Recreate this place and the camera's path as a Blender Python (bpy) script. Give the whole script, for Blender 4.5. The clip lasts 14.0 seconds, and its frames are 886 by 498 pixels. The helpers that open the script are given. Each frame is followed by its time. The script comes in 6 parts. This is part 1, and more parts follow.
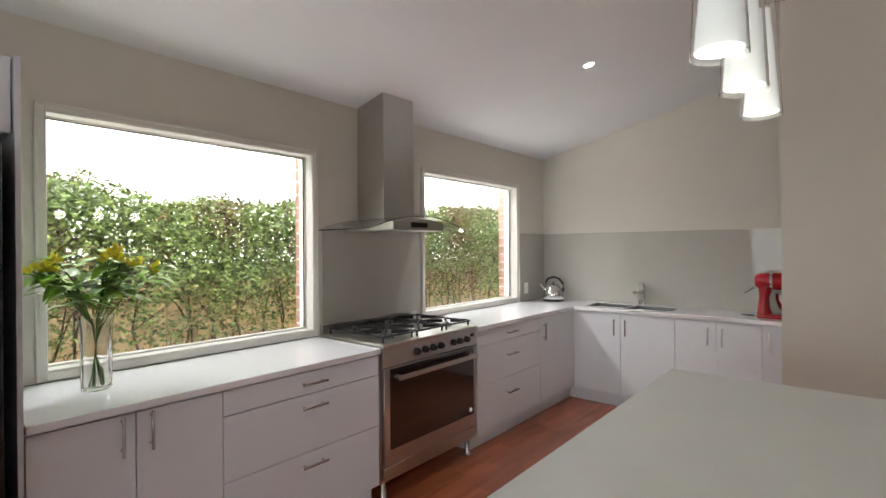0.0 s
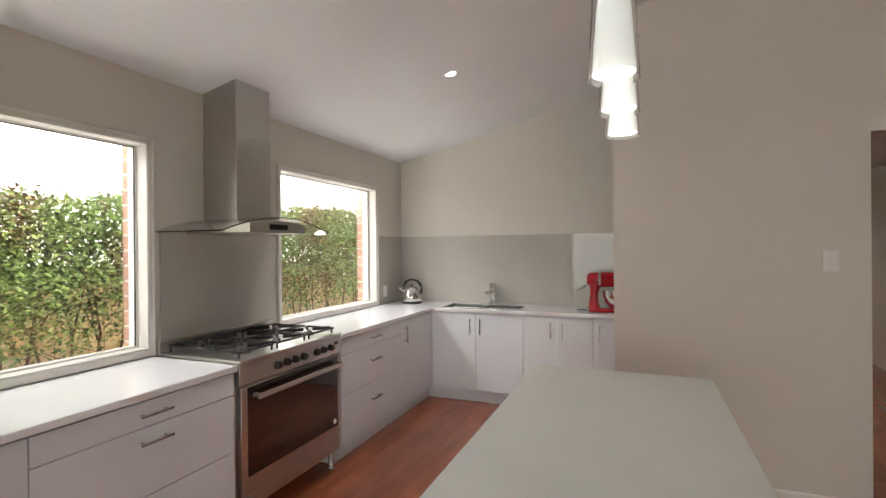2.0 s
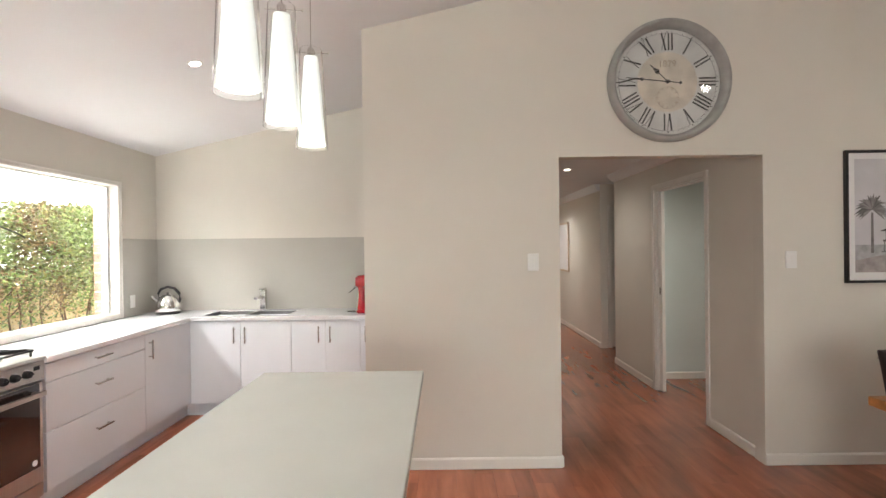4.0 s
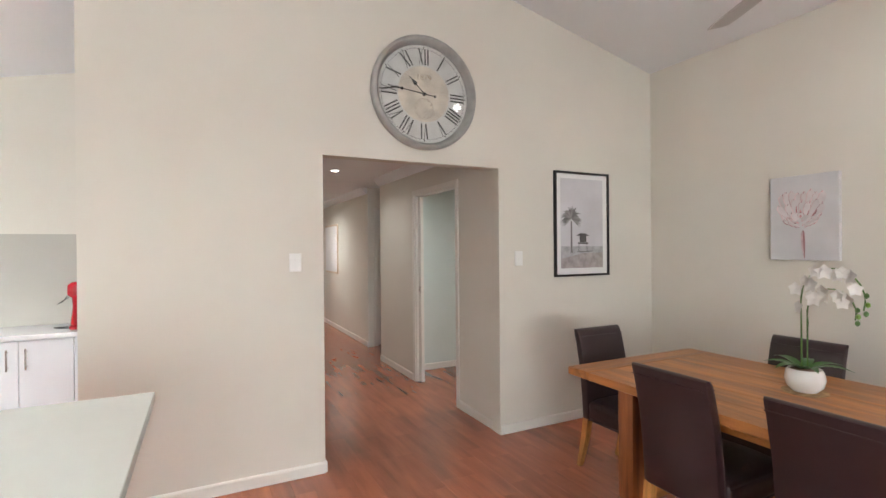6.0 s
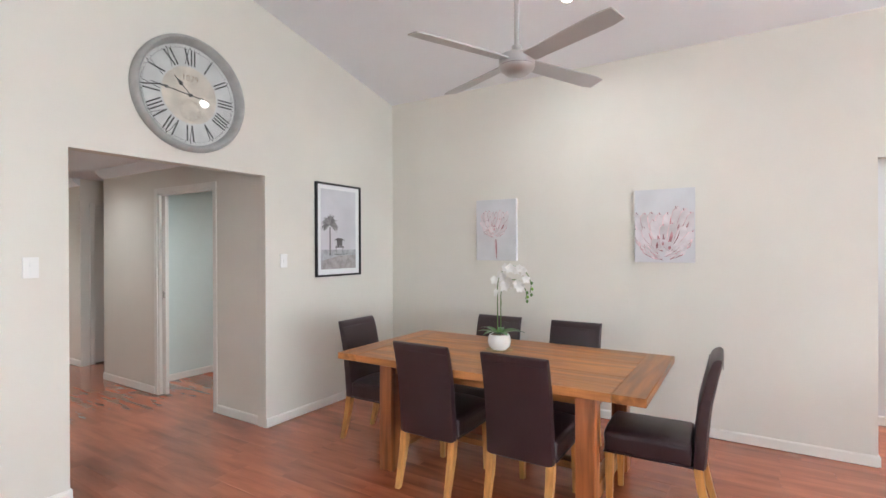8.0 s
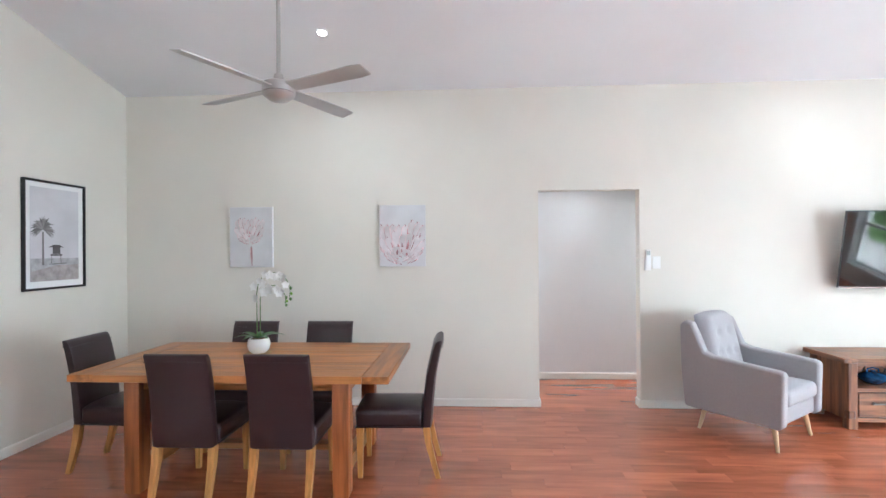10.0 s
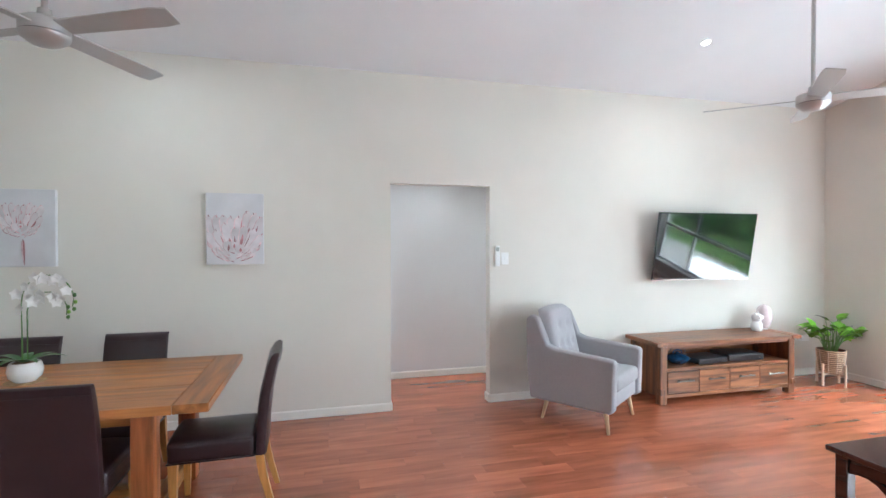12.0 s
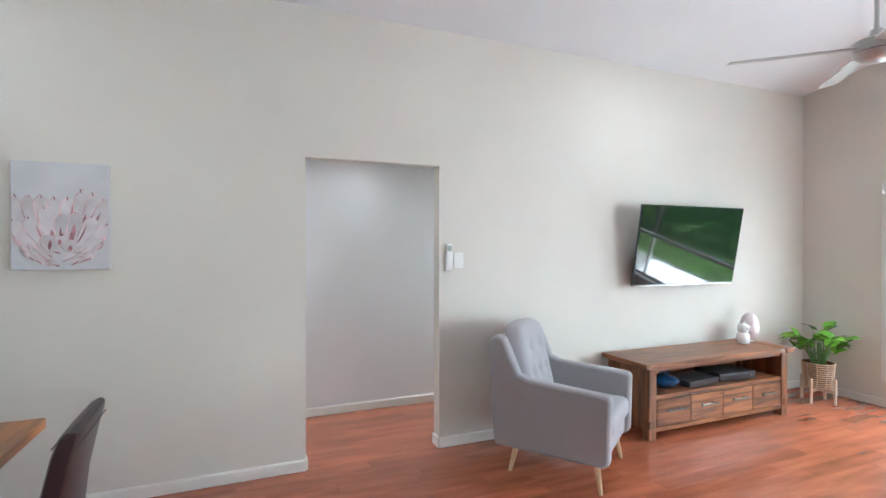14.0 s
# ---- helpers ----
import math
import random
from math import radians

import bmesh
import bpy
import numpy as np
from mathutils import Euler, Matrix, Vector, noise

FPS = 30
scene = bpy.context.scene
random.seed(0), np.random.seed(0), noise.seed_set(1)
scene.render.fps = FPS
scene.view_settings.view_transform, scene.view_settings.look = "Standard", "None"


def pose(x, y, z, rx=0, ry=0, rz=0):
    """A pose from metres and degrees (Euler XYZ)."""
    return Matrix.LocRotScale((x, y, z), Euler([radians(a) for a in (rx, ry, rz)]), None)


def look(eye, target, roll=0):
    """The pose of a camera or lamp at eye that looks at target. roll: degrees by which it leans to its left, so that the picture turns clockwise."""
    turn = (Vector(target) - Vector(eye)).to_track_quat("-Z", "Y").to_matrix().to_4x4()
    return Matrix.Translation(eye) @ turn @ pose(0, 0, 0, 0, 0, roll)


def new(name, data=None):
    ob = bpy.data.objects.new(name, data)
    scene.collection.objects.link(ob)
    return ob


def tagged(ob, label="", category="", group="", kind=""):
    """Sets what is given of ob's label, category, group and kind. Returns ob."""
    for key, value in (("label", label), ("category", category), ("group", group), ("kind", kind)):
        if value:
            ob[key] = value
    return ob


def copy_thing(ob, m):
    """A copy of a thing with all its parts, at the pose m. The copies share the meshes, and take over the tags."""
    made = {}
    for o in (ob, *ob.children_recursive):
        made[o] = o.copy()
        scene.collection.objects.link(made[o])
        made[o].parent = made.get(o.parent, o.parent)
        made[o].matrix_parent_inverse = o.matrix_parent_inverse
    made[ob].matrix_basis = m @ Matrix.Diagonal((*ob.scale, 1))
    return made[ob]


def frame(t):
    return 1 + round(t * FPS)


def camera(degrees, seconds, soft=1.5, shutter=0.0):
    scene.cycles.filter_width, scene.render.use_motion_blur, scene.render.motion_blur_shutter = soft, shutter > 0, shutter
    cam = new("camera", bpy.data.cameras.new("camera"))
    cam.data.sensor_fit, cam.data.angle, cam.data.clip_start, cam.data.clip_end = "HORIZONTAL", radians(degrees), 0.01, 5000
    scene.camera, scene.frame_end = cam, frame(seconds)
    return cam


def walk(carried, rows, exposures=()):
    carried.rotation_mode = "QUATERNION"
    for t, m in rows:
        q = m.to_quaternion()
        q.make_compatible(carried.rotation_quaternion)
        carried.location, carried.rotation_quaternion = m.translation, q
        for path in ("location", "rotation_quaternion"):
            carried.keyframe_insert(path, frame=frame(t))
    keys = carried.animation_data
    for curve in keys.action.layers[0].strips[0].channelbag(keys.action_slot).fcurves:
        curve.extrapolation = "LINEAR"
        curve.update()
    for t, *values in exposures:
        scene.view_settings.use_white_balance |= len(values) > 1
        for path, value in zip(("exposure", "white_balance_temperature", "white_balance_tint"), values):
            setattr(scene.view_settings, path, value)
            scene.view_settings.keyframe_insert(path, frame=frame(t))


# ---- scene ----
cam = camera(85.1, 14.0)
PATH = [
    (0, (-0.021, 0.223, 1.462), (-1.311, 1.751, 1.458), -0.4),
    (0.5, (-0.15, 0.223, 1.45), (-1.327, 1.84, 1.446), -0.3),
    (1, (-0.227, 0.229, 1.447), (-1.269, 1.937, 1.442), -0.3),
    (1.5, (-0.239, 0.227, 1.456), (-1.146, 2.009, 1.453), -0.3),
    (2, (-0.167, 0.213, 1.478), (-0.918, 2.066, 1.475), -0.5),
    (2.5, (-0.068, 0.203, 1.494), (-0.645, 2.118, 1.491), -0.5),
    (3, (0.032, 0.21, 1.501), (-0.345, 2.174, 1.499), -0.5),
    (3.5, (0.131, 0.23, 1.496), (-0.065, 2.22, 1.493), -0.5),
    (3.7, (0.168, 0.239, 1.496), (0.049, 2.236, 1.49), -0.6),
    (5.8, (0.316, 0.335, 1.488), (1.112, 2.17, 1.477), -0.5),
    (6, (0.285, 0.312, 1.474), (1.179, 2.101, 1.469), -0.5),
    (6.5, (0.193, 0.26, 1.489), (1.317, 1.914, 1.478), -0.4),
    (7, (0.056, 0.198, 1.502), (1.398, 1.681, 1.489), -0.3),
    (7.5, (-0.086, 0.166, 1.51), (1.439, 1.46, 1.498), -0.3),
    (8, (-0.233, 0.131, 1.491), (1.461, 1.194, 1.486), -0.2),
    (8.5, (-0.386, 0.082, 1.471), (1.436, 0.905, 1.475), -0.1),
    (9, (-0.58, 0.072, 1.507), (1.342, 0.624, 1.502), -0.1),
    (9.2, (-0.634, 0.059, 1.497), (1.313, 0.515, 1.5), -0.2),
    (11.3, (-0.621, 0.042, 1.574), (1.352, -0.281, 1.543), -0.1),
    (11.5, (-0.549, 0.032, 1.566), (1.416, -0.339, 1.536), -0.1),
    (12, (-0.325, 0.004, 1.542), (1.613, -0.49, 1.517), -0.1),
    (12.5, (-0.12, -0.065, 1.516), (1.791, -0.657, 1.499), -0.1),
    (13, (0.15, -0.13, 1.529), (2.025, -0.826, 1.507), -0.1),
    (13.5, (0.429, -0.178, 1.512), (2.282, -0.93, 1.496), -0.1),
    (14, (0.751, -0.259, 1.496), (2.604, -1.013, 1.485), -0.0),
]
EXPO = 0.5
walk(cam, [(t, look(eye, target, roll)) for t, eye, target, roll in PATH],
     [(0, EXPO - 0.42, 6600, 11), (1.5, EXPO - 0.40, 6800, 12), (3, EXPO + 0.2, 6850, 11), (6, EXPO + 0.98, 6350, 9), (7, EXPO + 1.18, 6100, 8), (9, EXPO + 1.34, 5600, 6),
      (11.5, EXPO + 0.98, 5400, 2), (12.5, EXPO + 0.93, 5400, 2), (14, EXPO + 0.82, 5420, 2)])

# ---- light ----
SKY_GLOW = 2.2
world = bpy.data.worlds.new("sky")
scene.world = world
world.use_nodes = True
wn = world.node_tree.nodes
sky = wn.new("ShaderNodeTexSky")
sky.sky_type, sky.sun_disc = "NISHITA", False
sky.sun_elevation, sky.sun_rotation = radians(68), radians(90)
sky.air_density, sky.dust_density = 1.0, 2.0
wn["Background"].inputs["Strength"].default_value = 0.15
world.node_tree.links.new(sky.outputs[0], wn["Background"].inputs["Color"])

sun = new("sun", bpy.data.lights.new("sun", "SUN"))
sun.data.energy, sun.data.angle, sun.data.color = 4.6, radians(0.6), (1.0, 0.95, 0.87)
sun.matrix_world = look((6.5, 0.8, 16), (0, 0, 0))


def area_lamp(name, eye, target, w, h, watts, colour=(1, 1, 1)):
    lamp = new(name, bpy.data.lights.new(name, "AREA"))
    lamp.data.shape, lamp.data.size, lamp.data.size_y = "RECTANGLE", w, h
    lamp.data.energy, lamp.data.color = watts, colour
    lamp.matrix_world = look(eye, target)
    return lamp


# added lamp stands in for daylight of the glazed doors behind the walker
area_lamp("door_fill_lamp", (-1.0, -5.80, 1.12), (1.6, 1.0, 1.3), 2.2, 1.8, 62, (0.97, 0.99, 1.0))
# added lamps under the eaves of kitchen and living windows imitate sky light
for yc, top_watts in ((1.37, 23), (3.8, 34)):
    area_lamp("window_fill_lamp", (-3.08, yc, 2.30), (-1.2, yc, 0.9), 1.3, 0.22, top_watts, (0.98, 0.99, 1.0))
    # added lamp below the sill imitates light bounced up from the ground
    area_lamp("window_fill_lamp", (-3.1, yc, 0.55), (-1.9, yc, 2.2), 1.3, 0.4, 17, (1.0, 0.97, 0.91))
area_lamp("window_fill_lamp", (2.13, -6.6, 2.38), (1.3, -3.4, 0.1), 2.4, 1.1, 72, (0.94, 0.98, 1.0))
# added low lamp imitates light bounced up off the patio
area_lamp("window_fill_lamp", (2.13, -6.6, 0.02), (2.4, -4.2, 2.6), 2.4, 0.7, 24, (0.96, 0.99, 1.0))


def spot_lamp(name, x, y, z, watts, wide=125):
    lamp = new(name, bpy.data.lights.new(name, "SPOT"))
    lamp.data.energy, lamp.data.spot_size, lamp.data.spot_blend, lamp.data.shadow_soft_size = watts, radians(wide), 1.0, 0.05
    lamp.data.color = (1.0, 0.96, 0.91)
    lamp.location = (x, y, z)
    return lamp


# ---- materials ----
def mat(name, colour, rough=0.5, metal=0.0, var=0.0, scale=6.0, bump=0.0, bscale=60.0, spec=0.5, coat=0.0, stretch=(1, 1, 1), spread=0.0,
        rvar=0.0, emit=0.0, glass=0.0, sheen=0.0, dark=None, mid=(0.35, 0.65), island=False, crough=0.08):
    m = bpy.data.materials.new(name)
    m.use_nodes = True
    n, l = m.node_tree.nodes, m.node_tree.links
    b = n["Principled BSDF"]
    b.inputs["Base Color"].default_value = (*colour, 1)
    b.inputs["Roughness"].default_value, b.inputs["Metallic"].default_value = rough, metal
    b.inputs["Specular IOR Level"].default_value, b.inputs["Coat Weight"].default_value = spec, coat
    b.inputs["Coat Roughness"].default_value = crough
    b.inputs["Transmission Weight"].default_value, b.inputs["Sheen Weight"].default_value = glass, sheen
    if emit:
        b.inputs["Emission Color"].default_value, b.inputs["Emission Strength"].default_value = (*colour, 1), emit
    if not (var or bump or spread or rvar):
        return m
    co, mp, info = n.new("ShaderNodeTexCoord"), n.new("ShaderNodeMapping"), n.new("ShaderNodeObjectInfo")
    l.new(co.outputs["Object"], mp.inputs["Vector"])
    mp.inputs["Scale"].default_value = stretch
    off = n.new("ShaderNodeMath")
    off.operation = "MULTIPLY"
    off.inputs[1].default_value = 37.0
    l.new(info.outputs["Random"], off.inputs[0])
    comb = n.new("ShaderNodeCombineXYZ")
    for k in range(3):
        l.new(off.outputs[0], comb.inputs[k])
    l.new(comb.outputs[0], mp.inputs["Location"])
    nz, fine = n.new("ShaderNodeTexNoise"), n.new("ShaderNodeTexNoise")
    nz.inputs["Scale"].default_value, nz.inputs["Detail"].default_value = scale, 6
    fine.inputs["Scale"].default_value, fine.inputs["Detail"].default_value = bscale, 3
    l.new(mp.outputs[0], nz.inputs["Vector"]), l.new(mp.outputs[0], fine.inputs["Vector"])
    ramp = n.new("ShaderNodeValToRGB")
    low = dark if dark else tuple(c * (1 - var) for c in colour)
    high = tuple(min(1, c * (1 + 0.5 * var)) for c in colour)
    ramp.color_ramp.elements[0].position, ramp.color_ramp.elements[1].position = mid
    ramp.color_ramp.elements[0].color, ramp.color_ramp.elements[1].color = (*low, 1), (*high, 1)
    l.new(nz.outputs["Fac"], ramp.inputs["Fac"])
    out = ramp.outputs["Color"]
    if spread:
        hsv, rng = n.new("ShaderNodeHueSaturation"), n.new("ShaderNodeMapRange")
        rng.inputs["To Min"].default_value, rng.inputs["To Max"].default_value = 1 - spread, 1 + spread
        if island:
            geo = n.new("ShaderNodeNewGeometry")
            l.new(geo.outputs["Random Per Island"], rng.inputs["Value"])
        else:
            l.new(info.outputs["Random"], rng.inputs["Value"])
        l.new(rng.outputs[0], hsv.inputs["Value"]), l.new(out, hsv.inputs["Color"])
        out = hsv.outputs["Color"]
    l.new(out, b.inputs["Base Color"])
    if rvar:
        rr = n.new("ShaderNodeMapRange")
        rr.inputs["To Min"].default_value, rr.inputs["To Max"].default_value = rough - rvar, rough + rvar
        l.new(nz.outputs["Fac"], rr.inputs["Value"]), l.new(rr.outputs[0], b.inputs["Roughness"])
    if bump:
        bp = n.new("ShaderNodeBump")
        bp.inputs["Strength"].default_value, bp.inputs["Distance"].default_value = bump, 0.003
        l.new(fine.outputs["Fac"], bp.inputs["Height"]), l.new(bp.outputs[0], b.inputs["Normal"])
    return m


M_WALL = mat("wall_paint", (0.695, 0.668, 0.603), 0.6, var=0.035, scale=1.3, bump=0.12, bscale=220, spec=0.3)
M_CEIL = mat("ceiling_paint", (0.78, 0.79, 0.805), 0.7, var=0.03, scale=1.0, bump=0.1, bscale=180, spec=0.3)
M_TRIM = mat("trim_paint", (0.77, 0.75, 0.70), 0.35, var=0.03, scale=4, spec=0.4)
M_WHITE = mat("white_laminate", (0.748, 0.785, 0.832), 0.32, var=0.02, scale=3, spec=0.45, rvar=0.05)
M_STONE = mat("white_engineered_stone", (0.80, 0.81, 0.83), 0.07, var=0.03, scale=90, mid=(0.3, 0.5), spec=0.5, coat=0.3)
M_GREEN_GLASS = mat("pale_green_bench_top", (0.62, 0.648, 0.622), 0.26, var=0.02, scale=5, spec=0.35)
M_SPLASH = mat("grey_splashback_glass", (0.47, 0.455, 0.415), 0.05, var=0.02, scale=2, spec=0.3)
M_STEEL = mat("brushed_steel", (0.56, 0.545, 0.52), 0.30, 1.0, var=0.06, scale=9, stretch=(25, 25, 1), bump=0.05, bscale=120, rvar=0.05)
M_STEELH = mat("brushed_steel_level", (0.58, 0.56, 0.53), 0.30, 1.0, var=0.06, scale=9, stretch=(25, 1, 25), bump=0.05, bscale=120, rvar=0.05)
M_CHROME = mat("polished_steel", (0.75, 0.74, 0.73), 0.12, 1.0)
M_SATIN = mat("satin_nickel", (0.48, 0.465, 0.445), 0.26, 1.0, var=0.04, scale=20)
M_BLACK = mat("black_enamel", (0.012, 0.012, 0.013), 0.35, var=0.2, scale=20, bump=0.1, bscale=150)
M_OVEN_GLASS = mat("dark_oven_glass", (0.012, 0.007, 0.006), 0.04, spec=0.7, coat=0.5)
M_GLASS = mat("clear_glass", (1, 1, 1), 0.0, glass=1.0, spec=0.5)
M_OPAL = mat("opal_lamp_glass", (0.93, 1.0, 0.97), 0.35, emit=0.3)
M_LED = mat("lamp_disc", (1.0, 0.95, 0.88), 0.4, emit=14.0)
M_LEATHER = mat("dark_brown_leather", (0.031, 0.016, 0.019), 0.31, var=0.08, scale=5, bump=0.3, bscale=260, spec=0.5, rvar=0.06)
M_BEECH = mat("honey_beech", (0.55, 0.26, 0.075), 0.38, var=0.25, scale=7, stretch=(6, 6, 0.6), spec=0.4)
M_PINE = mat("pale_leg_wood", (0.62, 0.42, 0.24), 0.45, var=0.2, scale=8, stretch=(6, 6, 0.6))
M_PALEWOOD = mat("whitish_bamboo", (0.68, 0.55, 0.41), 0.5, var=0.15, scale=8, stretch=(6, 6, 0.6))
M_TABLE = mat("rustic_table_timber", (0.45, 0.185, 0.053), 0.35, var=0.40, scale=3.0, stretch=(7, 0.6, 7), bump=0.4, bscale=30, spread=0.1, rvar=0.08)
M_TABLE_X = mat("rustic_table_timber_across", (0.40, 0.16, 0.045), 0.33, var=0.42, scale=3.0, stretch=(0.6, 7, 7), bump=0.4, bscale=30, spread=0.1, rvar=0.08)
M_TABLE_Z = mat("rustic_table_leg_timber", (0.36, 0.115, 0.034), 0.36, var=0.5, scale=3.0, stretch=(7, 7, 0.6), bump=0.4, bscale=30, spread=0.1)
M_CAB = mat("brown_cabinet_timber", (0.27, 0.105, 0.040), 0.36, var=0.65, scale=3.2, stretch=(8, 0.6, 8), bump=0.4, bscale=40, spread=0.14, rvar=0.08)
M_CAB_Z = mat("brown_cabinet_post_timber", (0.23, 0.085, 0.030), 0.38, var=0.6, scale=3.2, stretch=(8, 8, 0.6), bump=0.4, bscale=40, spread=0.14)
M_MAHOG = mat("dark_red_mahogany", (0.055, 0.014, 0.008), 0.25, var=0.4, scale=4, stretch=(1, 6, 6), spec=0.5, coat=0.2)
M_FABRIC = mat("grey_fabric", (0.375, 0.365, 0.378), 0.85, var=0.03, scale=60, bump=0.35, bscale=500, spec=0.2, sheen=0.15)
M_FLOOR = mat("red_timber_laminate", (0.42, 0.126, 0.059), 0.22, var=0.30, scale=2.6, stretch=(6, 0.8, 6), bump=0.03, bscale=40, spread=0.15, rvar=0.04, spec=0.5, coat=0.5, crough=0.14, mid=(0.3, 0.7))
M_FLOOR_FIELD = mat("red_timber_laminate_field", (0.42, 0.126, 0.059), 0.22, var=0.30, scale=2.6, stretch=(6, 0.8, 6), bump=0.03, bscale=40, spread=0.15, rvar=0.04, spec=0.5, coat=0.5, crough=0.14, mid=(0.3, 0.7), island=True)
M_FLOOR_BASE = mat("floor_joint", (0.10, 0.028, 0.012), 0.5, var=0.2)
M_PLASTIC = mat("white_plastic", (0.80, 0.80, 0.78), 0.3, var=0.01)
M_BLACKPL = mat("black_plastic", (0.012, 0.012, 0.014), 0.3, var=0.1, scale=10)
M_DEVICE = mat("dark_grey_device_case", (0.03, 0.033, 0.037), 0.4, var=0.1, scale=20)
M_SCREEN = mat("television_screen", (0.006, 0.007, 0.008), 0.035, spec=0.7, coat=0.7)
M_RED = mat("red_enamel", (0.42, 0.006, 0.016), 0.12, var=0.05, scale=3, coat=0.6)
M_CERAMIC = mat("white_ceramic", (0.80, 0.79, 0.77), 0.15, var=0.03, scale=8, coat=0.3)
M_PINKGLASS = mat("pale_pink_glazed_glass", (0.74, 0.62, 0.62), 0.12, var=0.1, scale=5, coat=0.4)
M_BLUE = mat("blue_glazed_pottery", (0.02, 0.085, 0.20), 0.15, var=0.6, scale=14, coat=0.5)
M_LEAF = mat("green_leaf", (0.045, 0.17, 0.022), 0.32, var=0.4, scale=9, spread=0.35, island=True)
M_HEDGE = mat("hedge_leaf", (0.20, 0.29, 0.085), 0.30, var=0.3, scale=2.2, spread=0.55, island=True, dark=(0.25, 0.155, 0.07), mid=(0.36, 0.52))
M_LEAF2 = mat("bright_green_leaf", (0.16, 0.36, 0.032), 0.24, var=0.5, scale=7, spread=0.62)
M_CAB_X = mat("brown_cabinet_timber_across", (0.25, 0.095, 0.036), 0.36, var=0.6, scale=3.2, stretch=(0.6, 8, 8), bump=0.4, bscale=40, spread=0.1)
M_FLEAF = mat("fresh_flower_leaf", (0.27, 0.52, 0.05), 0.32, var=0.4, scale=9, spread=0.3, island=True)
M_PEWTER = mat("dark_pewter", (0.20, 0.185, 0.17), 0.36, 1.0, var=0.15, scale=30)
# wall colour tinted teal to carry the side room's cool light
M_COOL_LIT = mat("cool_lit_wall", (0.63, 0.70, 0.67), 0.6, var=0.03, scale=2, bump=0.1, bscale=200)
M_BOWL = mat("satin_sink_steel", (0.24, 0.24, 0.245), 0.34, 1.0, var=0.06, scale=20)
M_PASS = mat("passage_paint", (0.70, 0.70, 0.705), 0.6, var=0.03, scale=1.3, bump=0.12, bscale=220, spec=0.3)
M_STEM = mat("green_stem", (0.09, 0.19, 0.04), 0.5, var=0.25, scale=12)
M_TWIG = mat("hedge_branch", (0.17, 0.095, 0.06), 0.8, var=0.4, scale=10, bump=0.5, bscale=60)
M_YELLOW = mat("yellow_petal", (0.92, 0.82, 0.08), 0.45, var=0.08, scale=14, spread=0.1, island=True)
M_PETAL = mat("white_petal", (0.82, 0.81, 0.78), 0.5, var=0.06, scale=12)
M_CANE = mat("woven_cane", (0.60, 0.42, 0.27), 0.6, var=0.3, scale=25, bump=0.4, bscale=90)
# core coloured dark so gaps between the weave rings look shaded
M_CANE_DARK = mat("shaded_cane_core", (0.12, 0.055, 0.03), 0.7, var=0.35, scale=25)
M_FRAME = mat("black_picture_frame", (0.012, 0.012, 0.012), 0.4, var=0.1)
M_PAPER = mat("white_mount_paper", (0.78, 0.78, 0.78), 0.6, var=0.02, scale=5)
M_CANVAS = mat("white_canvas", (0.62, 0.62, 0.635), 0.75, var=0.06, scale=5, bump=0.3, bscale=350)
M_BRICK = mat("pinkish_brown_brick", (0.36, 0.20, 0.14), 0.85, var=0.25, scale=12, bump=0.6, bscale=90, spread=0.18)
M_MORTAR = mat("brick_mortar", (0.50, 0.46, 0.40), 0.9, var=0.2, scale=20, bump=0.5, bscale=90)
M_FENCE = mat("cream_fence", (0.62, 0.44, 0.24), 0.6, var=0.12, scale=3)
M_FENCEW = mat("white_fence", (0.46, 0.46, 0.45), 0.55, var=0.08, scale=3)
M_ROOF = mat("grey_roof", (0.36, 0.36, 0.37), 0.6, var=0.15, scale=4)
M_GRASS = mat("lawn", (0.11, 0.22, 0.04), 0.9, var=0.5, scale=3.5, bump=0.8, bscale=80)
M_CONC = mat("pale_paving", (0.68, 0.66, 0.63), 0.8, var=0.15, scale=3, bump=0.4, bscale=70)
M_ALU = mat("white_window_frame", (0.75, 0.75, 0.74), 0.35, var=0.03, scale=5)
M_DARKRUB = mat("dark_window_seal", (0.05, 0.05, 0.05), 0.6, var=0.1)
M_CLOCKRIM = mat("weathered_grey_clock_rim", (0.37, 0.365, 0.35), 0.5, var=0.1, scale=14, bump=0.25, bscale=60)
M_DIAL = mat("aged_clock_face", (0.58, 0.57, 0.54), 0.6, var=0.14, scale=7)
M_DIALC = mat("tan_clock_centre", (0.62, 0.545, 0.45), 0.6, var=0.2, scale=9)
M_INK = mat("dark_ink", (0.045, 0.038, 0.032), 0.6, var=0.3, scale=12)


# ---- mesh helpers ----
def thing(name, m, label, category, group="", kind=""):
    ob = new(name)
    ob.matrix_basis = m
    ob.empty_display_size = 0.1
    return tagged(ob, label, category, group, kind)


def finish(name, bm, material, smooth=40):
    bmesh.ops.recalc_face_normals(bm, faces=bm.faces)
    me = bpy.data.meshes.new(name)
    bm.to_mesh(me)
    bm.free()
    for material_one in (material if isinstance(material, (list, tuple)) else [material]):
        me.materials.append(material_one)
    if smooth:
        me.shade_smooth()
        me.set_sharp_from_angle(angle=radians(smooth))
    return me


def part(name, bm, material, parent, label="", m=None, smooth=40):
    ob = new(name, finish(name, bm, material, smooth))
    ob.parent = parent
    if m is not None:
        ob.matrix_basis = m
    return tagged(ob, label)


